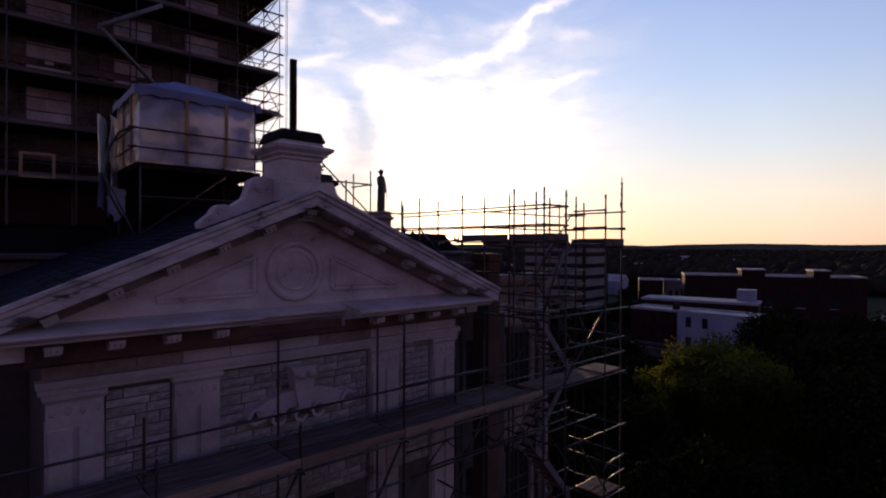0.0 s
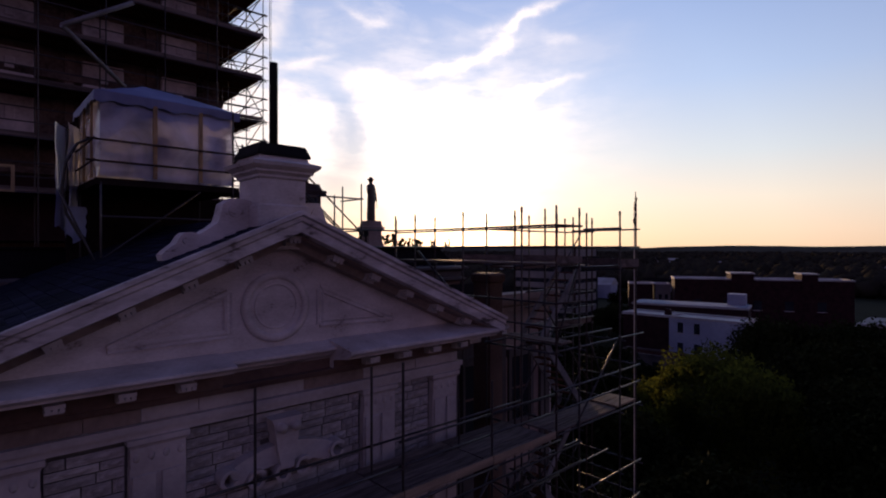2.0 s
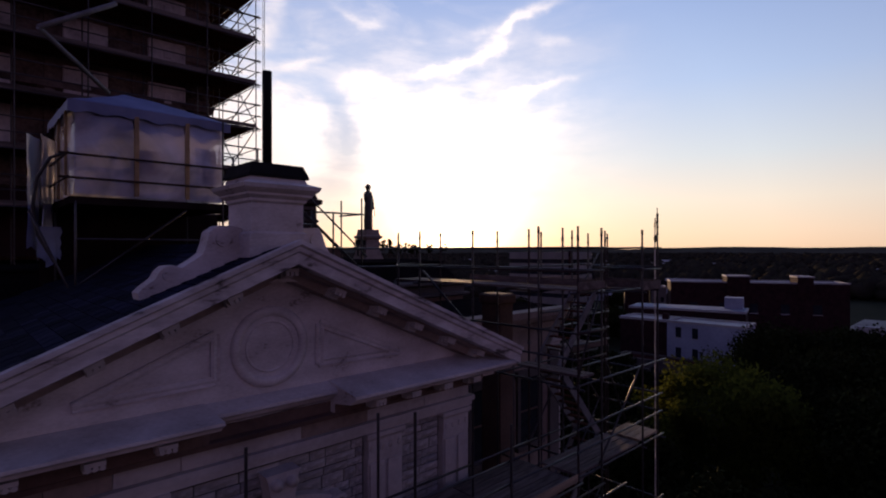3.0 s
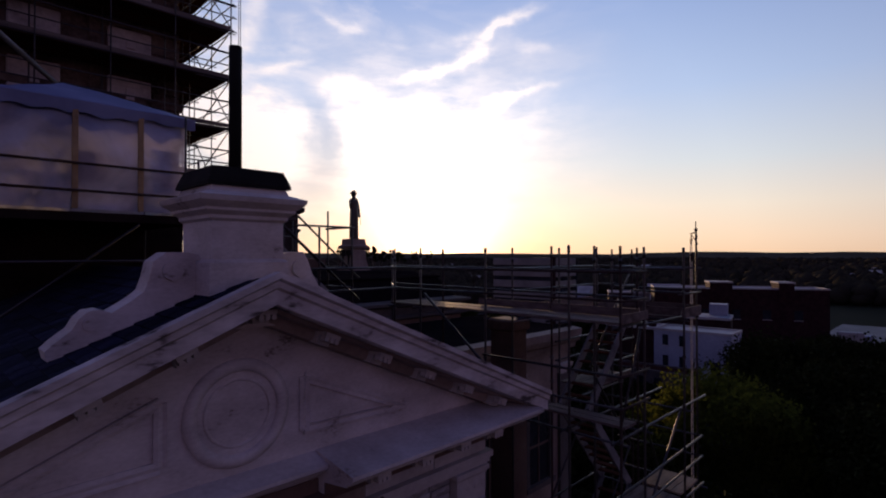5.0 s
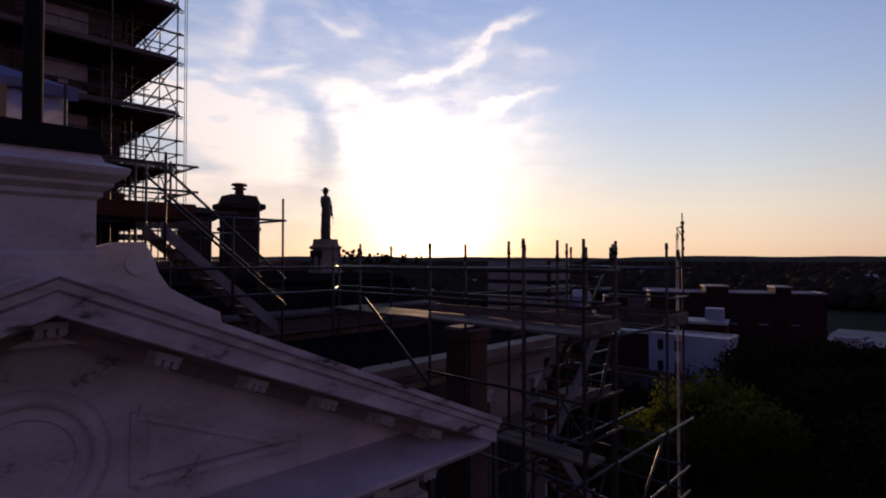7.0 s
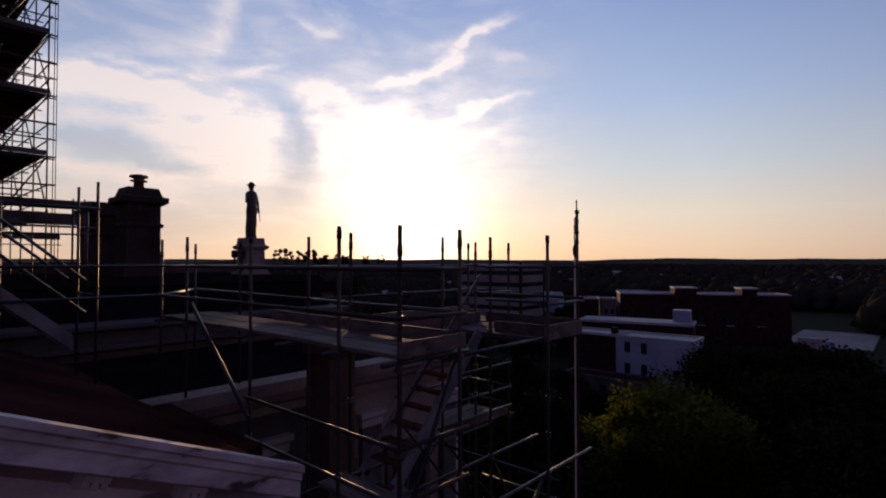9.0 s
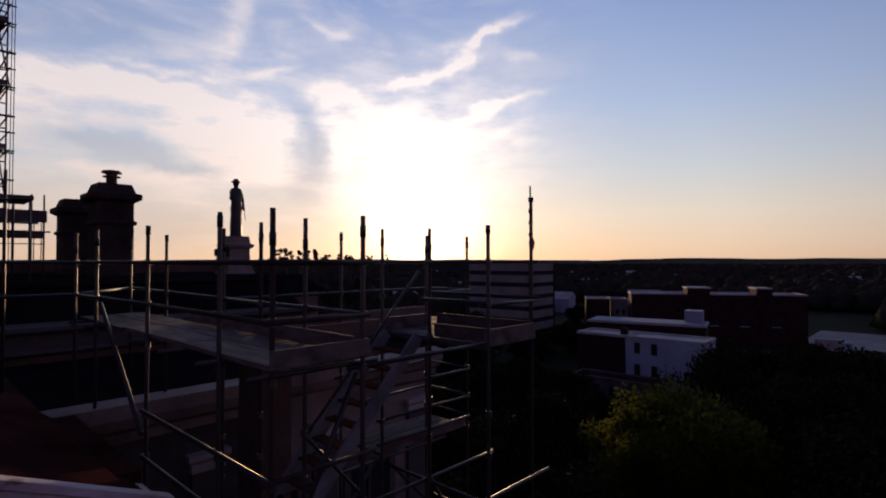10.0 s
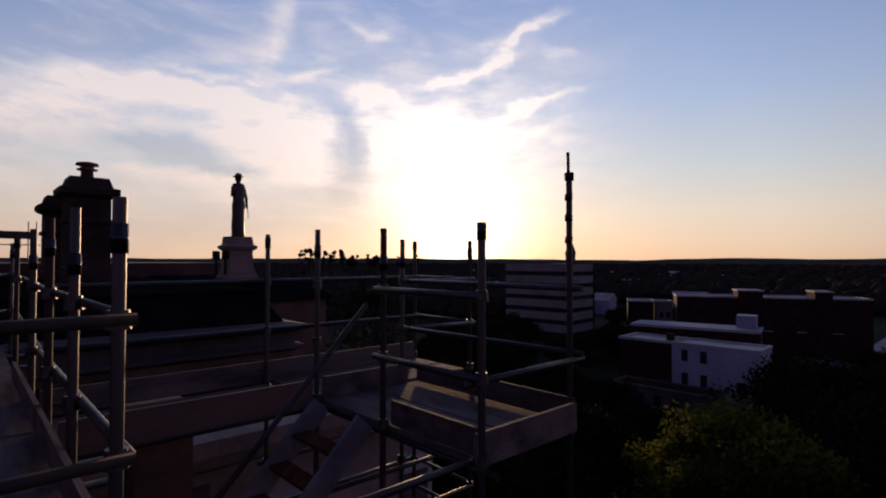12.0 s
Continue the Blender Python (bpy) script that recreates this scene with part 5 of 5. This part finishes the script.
        board("toe_board", x0, x1, y0 - 0.04, y0 - 0.005, 20.47 - low, 20.52, PLANK, s)
        for x in (x0 + 0.1, x1 - 0.35, x1 - 0.05):
            tube("standard", (x, y0 + 0.1, 18.4), (x, y0 + 0.1, 20.42 if low < 0.1 else 21.0), STEEL, s)
        tube("guard_rail", (x0, y0 + 0.05, 19.9), (x1 + 0.1, y0 + 0.05, 19.9), STEEL, s)
    # rough timber frame on the lowest deck
    for x0, x1, z0, z1 in ((-3.92, -3.82, 20.39, 21.33), (-2.95, -2.85, 20.39, 21.33), (-3.818, -2.952, 21.23, 21.33), (-3.818, -2.952, 20.39, 20.47)):
        board("timber_frame", x0, x1, 14.93, 15.0, z0, z1, TIMBER, s)
    # raker beams in front of the deck edge
    r = thing("raker_beam", (-0.7, 12.8, 24), "pale raking beams propping the tower scaffold", "beam")
    for p, q in (((-1.82, 12.5, 25.65), (0.4, 14.7, 24.62)), ((-1.82, 12.5, 25.65), (0.2, 12.5, 27.0))):
        tube("beam", p, q, ALU, r, 0.08, 10)
    # hoist cables beside the tower scaffold
    c = thing("hoist_cable", (6.2, 14.1, 18.5), "thin vertical hoist cables beside the tower scaffold", "cable")
    for dx in (0.0, 0.07):
        tube("cable", (6.02 + dx, 14.4, 18.8), (6.02 + dx, 14.4, 40), RUSTSHADE, c, 0.012, 6)


tower()


# ---- town ----
def frame_of(p, q):
    """A frame along the line from p to q on plan: right along it, back away from it."""
    d = Vector((q[0] - p[0], q[1] - p[1], 0))
    return Matrix.Translation((p[0], p[1], 0)) @ Matrix.Rotation(math.atan2(d.y, d.x), 4, "Z"), d.length


def slab(name, m, x0, x1, y0, y1, z0, z1, mat, parent, label=""):
    bm = box(x0, x1, y0, y1, z0, z1)
    bm.transform(m)
    return part(name, bm, mat, parent, label)


def house(p, q, deep, top, wall, label, roof=None, category="building", windows=(), edge=None):
    m, w = frame_of(p, q)
    b = thing("building", (p[0], p[1], GROUND), label, category)
    slab("wall", m, 0, w, 0, deep, GROUND, top, wall, b)
    slab("roof", m, 0.3, w - 0.3, 0.3, deep - 0.3, top, top + 0.12, roof or ROOF, b)
    for a in ((-0.12, w + 0.12, -0.12, 0.28), (-0.12, w + 0.12, deep - 0.28, deep + 0.12), (-0.12, 0.28, 0.282, deep - 0.282), (w - 0.28, w + 0.12, 0.282, deep - 0.282)):
        slab("coping", m, *a, top, top + 0.4, edge or COPING, b)
    for x, z, a, h in windows:
        win = slab("window", m, x, x + a, -0.06, 0.05, z, z + h, GLASS, b)
        slab("sill", m, x - 0.1, x + a + 0.1, -0.14, 0.05, z - 0.15, z - 0.002, COPING, win)
    return b, m, w


def town():
    # white plastered house and the brick house that continues its front
    house((90.2, 34.1), (90.8, 21.7), 6.6, 5.95, WHITE, "white plastered flat-roofed house with small dark windows", COPING, windows=[(x, z, 0.95, 1.8) for x in (1.5, 4.3) for z in (3.5, -0.1)] + [(9.4, -1.0, 1.4, 2.4)])
    b, m, w = house((89.8, 42.9), (90.18, 34.15), 6.4, 5.95, BRICK, "low dark brick house with pale roof edge", COPING)
    slab("chimney", m, w - 1.2, w - 0.2, 1, 2, 6.3, 7.4, BRICK, b)
    # lower building in front of them
    house((83.0, 40.5), (84.0, 25.5), 5.2, -0.2, WALL, "low grey outbuilding with a dark flat roof", REDROOF, edge=WALL, windows=[(x, -2.6, 1.1, 1.6) for x in (1.4, 4.0, 6.6, 9.2)])
    # brick block with a blue-grey roof behind
    b, m, w = house((108.2, 50.6), (113.5, 28.4), 8.5, 5.9, BRICK, "red brick block with a pale blue flat roof", BLUEROOF)
    slab("roof_deck", m, 0.32, w - 0.32, 0.32, 8.18, 6.022, 6.36, BLUEROOF, b)
    slab("roof_hut", m, w - 4.2, w - 0.8, 4.5, 8.0, 6.362, 8.7, WHITE, b)
    # long dark brick building
    b, m, w = house((147.2, 58.1), (168.0, 20.2), 10, 9.7, BRICK, "long dark red brick building with pale coping", COPING, windows=[(5 + 7.5 * i, 1.5, 2.0, 2.6) for i in range(5)])
    for x, x2 in ((14.4, 20.0), (31.3, 35.0)):
        slab("penthouse", m, x, x2, -0.4, 6, 7.0, 11.4, BRICK, b)
        slab("penthouse_roof", m, x - 0.2, x2 + 0.2, -0.6, 6.2, 11.402, 11.75, COPING, b)
    house((150, 73.6), (153.5, 67.5), 8, 7.4, BRICK, "small dark building with pale roof", COPING)
    house((156, 68.0), (158.5, 64.3), 6, 7.2, CONCRETE, "small pale grey plastered building", COPING, windows=[(1 + 1.8 * i, 2.6, 0.9, 1.6) for i in range(2)])
    house((108, 17.5), (113, 12.5), 10, 1.6, BRICK, "low shed with a dark slate roof", SLATE, edge=BRICK)
    # delivery lorry parked by the long building
    v = thing("lorry", (163, 15.5, GROUND), "white box lorry parked beside the brick building", "lorry")
    m, w = frame_of((162, 17.5), (164.5, 10.5))
    slab("box_body", m, 0, 5.2, 0, 2.4, GROUND + 0.9, GROUND + 3.6, COPING, v)
    slab("cab", m, 5.3, 7.2, 0.1, 2.3, GROUND + 0.7, GROUND + 2.9, WHITE, v)
    slab("windscreen", m, 7.15, 7.25, 0.3, 2.1, GROUND + 1.8, GROUND + 2.7, GLASS, v)
    for x in (1.1, 5.9):
        for y in (0.1, 2.0):
            bm = bmesh.new()
            bmesh.ops.create_cone(bm, cap_ends=True, segments=14, radius1=0.45, radius2=0.45, depth=0.3, matrix=m @ Matrix.Translation((x, y + 0.1, GROUND + 0.46)) @ Matrix.Rotation(radians(90), 4, "X"))
            part("wheel", bm, RUBBER, v)
    # striped office block
    m, w = frame_of((138.5, 110.3), (140.6, 87.2))
    b = thing("office_building", (141, 92, GROUND), "pale concrete office block with dark ribbon windows", "office building")
    slab("core", m, 0.3, w - 0.3, 0.4, 17, GROUND, 17.2, GLASS, b)
    for i in range(6):
        z = GROUND + 1.4 + i * 3.7
        slab("spandrel", m, 0, w, 0, 0.38, z, z + 2.3, CONCRETE, b)
        slab("end_spandrel", m, w - 0.28, w + 0.1, 0.382, 15, z, z + 2.3, CONCRETE, b)
    slab("stair_core", m, w - 0.5, w + 0.2, -0.3, 0.6, GROUND, 18.6, BRICK, b)
    slab("roof_plant", m, w - 9.5, w - 3.5, 3, 9, 17.2, 18.3, CONCRETE, b)
    # scattered houses in the trees
    rnd = random.Random(11)
    for i in range(70):
        a = radians(rnd.uniform(-8, 62))
        d = rnd.uniform(230, 900)
        x, y = math.cos(a) * d, math.sin(a) * d
        t = rnd.uniform(0, 3.14)
        s = rnd.uniform(8, 16)
        p, q = (x, y), (x + s * math.cos(t), y + s * math.sin(t))
        mm, ww = frame_of(p, q)
        h = thing("far_house", (x, y, GROUND), "small far house among trees", "house", "far houses")
        slab("wall", mm, 0, ww, 0, 9, GROUND, GROUND + 6, rnd.choice((WHITE, BRICK, CONCRETE)), h)
        bm = prism([(-0.4, GROUND + 6.002), (9.4, GROUND + 6.002), (4.5, GROUND + 9)], "x", -0.4, ww + 0.4)
        bm.transform(mm)
        part("roof", bm, ROOF if i % 3 else COPING, h)


town()
sheet("road", 34, 900, -40, -18, GROUND + 0.03, ASPHALT, "dark asphalt street", "road")
sheet("car_park", 176, 215, 4, 24, GROUND + 0.04, CONCRETE, "pale concrete yard between buildings", "pavement")


# ---- trees ----
def tree(at, height, spread, leaf, label, seed, count=12000, size=0.2, flat=1.0, tips=0, tip_top=0.0):
    """Trunk, limbs and a crown of many small leaves in uneven clumps; flat: how low the crown's dome lies; tips: shoots that stand out of the top."""
    rnd = random.Random(seed)
    x, y = at
    t = thing("tree", (x, y, GROUND), label, "tree", "trees by the courthouse")
    z0 = GROUND
    trunk = [(0.38, 0), (0.3, height * 0.15), (0.24, height * 0.35), (0.12, height * 0.6), (0.03, height * 0.85)]
    part("trunk", lathe(trunk, (x, y, z0), 9), BARK, t, smooth=True)
    clumps = []
    bm = bmesh.new()
    for i in range(90):
        a = rnd.uniform(0, 2 * math.pi)
        f = rnd.random() ** 0.7
        r = spread * math.sqrt(max(0.05, 1 - f ** 4.5)) * rnd.uniform(0.45, 1.0)
        c = Vector((x + r * math.cos(a), y + r * math.sin(a), z0 + height * (0.22 + 0.70 * f * flat) + rnd.uniform(-0.4, 0.4)))
        clumps.append((c, rnd.uniform(0.7, 1.6) * spread / 6))
        if i % 4 == 0:
            p = Vector((x, y, z0 + height * 0.3 * (0.6 + f)))
            d = c - p
            bmesh.ops.create_cone(bm, cap_ends=True, segments=5, radius1=0.11, radius2=0.03, depth=d.length, matrix=Matrix.Translation((p + c) / 2) @ d.to_track_quat("Z", "Y").to_matrix().to_4x4())
    for i in range(tips):
        p = Vector((x + rnd.uniform(-0.75, 0.75) * spread, y + rnd.uniform(-0.6, 0.6) * spread, tip_top - 2.8))
        c = Vector((p.x + rnd.uniform(-0.3, 0.3), p.y + rnd.uniform(-0.3, 0.3), tip_top - 0.95 * rnd.random() ** 1.3))
        d = c - p
        bmesh.ops.create_cone(bm, cap_ends=True, segments=5, radius1=0.05, radius2=0.012, depth=d.length, matrix=Matrix.Translation((p + c) / 2) @ d.to_track_quat("Z", "Y").to_matrix().to_4x4())
        for k in range(3):
            clumps.append((p.lerp(c, 0.7 + 0.15 * k) + Vector((rnd.uniform(-0.25, 0.25), rnd.uniform(-0.25, 0.25), -0.1)), rnd.uniform(0.06, 0.2)))
    part("limb", bm, BARK, t)
    g = np.random.default_rng(seed)
    centre = np.array([tuple(c) for c, _ in clumps])
    radius = np.array([r for _, r in clumps])
    pick = g.integers(0, len(clumps), count)
    d = g.normal(size=(count, 3)) * (1, 1, 0.75)
    d *= (radius[pick] * g.uniform(0.5, 1.2, count) / np.linalg.norm(d, axis=1))[:, None]
    o = centre[pick] + d
    u = g.normal(size=(count, 3))
    u /= np.linalg.norm(u, axis=1)[:, None]
    v = np.cross(u, g.normal(size=(count, 3)))
    v /= np.linalg.norm(v, axis=1)[:, None]
    k = g.uniform(0.6, 1.3, count)[:, None] * size
    verts = np.stack([o + u * k, o + v * k * 0.6, o - u * k, o - v * k * 0.6], axis=1).reshape(-1, 3)
    me = bpy.data.meshes.new("crown")
    me.from_pydata(verts.tolist(), [], np.arange(count * 4).reshape(-1, 4).tolist())
    me.materials.append(leaf)
    under(new("crown", me), t)
    return t


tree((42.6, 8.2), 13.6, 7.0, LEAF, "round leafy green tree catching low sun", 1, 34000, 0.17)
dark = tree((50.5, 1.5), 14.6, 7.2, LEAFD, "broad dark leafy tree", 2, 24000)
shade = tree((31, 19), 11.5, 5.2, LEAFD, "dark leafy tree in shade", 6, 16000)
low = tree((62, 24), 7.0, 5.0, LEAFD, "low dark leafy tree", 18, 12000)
for x, y in ((41, -4), (58, -7), (50, -12), (66, 2), (33, -9), (72, -10), (62, 9)):
    copy_thing(dark, pose(x, y, GROUND - 0.6 * (x < 45), 0, 0, x * 37 + y * 11))
for x, y, k in ((27, 3, 1.6), (40, 30, 0.4), (46, 41, -0.6), (22.5, 13.5, 0.0), (21.5, 5.5, 1.8), (26, 24, -0.8), (34, 12, 2.0), (37, 20, 1.0), (46, 22, 1.2), (36, 38, -1.0), (60, 44, 0.0), (70, 52, 0.3),
                (30, 31, 0.0), (52, 33, 1.0), (66, 62, 0.0), (84, 64, 0.0), (98, 74, 0.5)):
    copy_thing(shade, pose(x, y, GROUND - k, 0, 0, x * 53 + y * 17))
for x, y in ((55, 33), (70, 34), (74, 44), (100, 60), (118, 62), (128, 66), (104, 12), (125, 14), (92, 8), (80, 10), (172, 88), (182, 74), (160, 100), (120, 88), (110, 96)):
    copy_thing(low, pose(x, y, GROUND, 0, 0, x * 41 + y * 23))
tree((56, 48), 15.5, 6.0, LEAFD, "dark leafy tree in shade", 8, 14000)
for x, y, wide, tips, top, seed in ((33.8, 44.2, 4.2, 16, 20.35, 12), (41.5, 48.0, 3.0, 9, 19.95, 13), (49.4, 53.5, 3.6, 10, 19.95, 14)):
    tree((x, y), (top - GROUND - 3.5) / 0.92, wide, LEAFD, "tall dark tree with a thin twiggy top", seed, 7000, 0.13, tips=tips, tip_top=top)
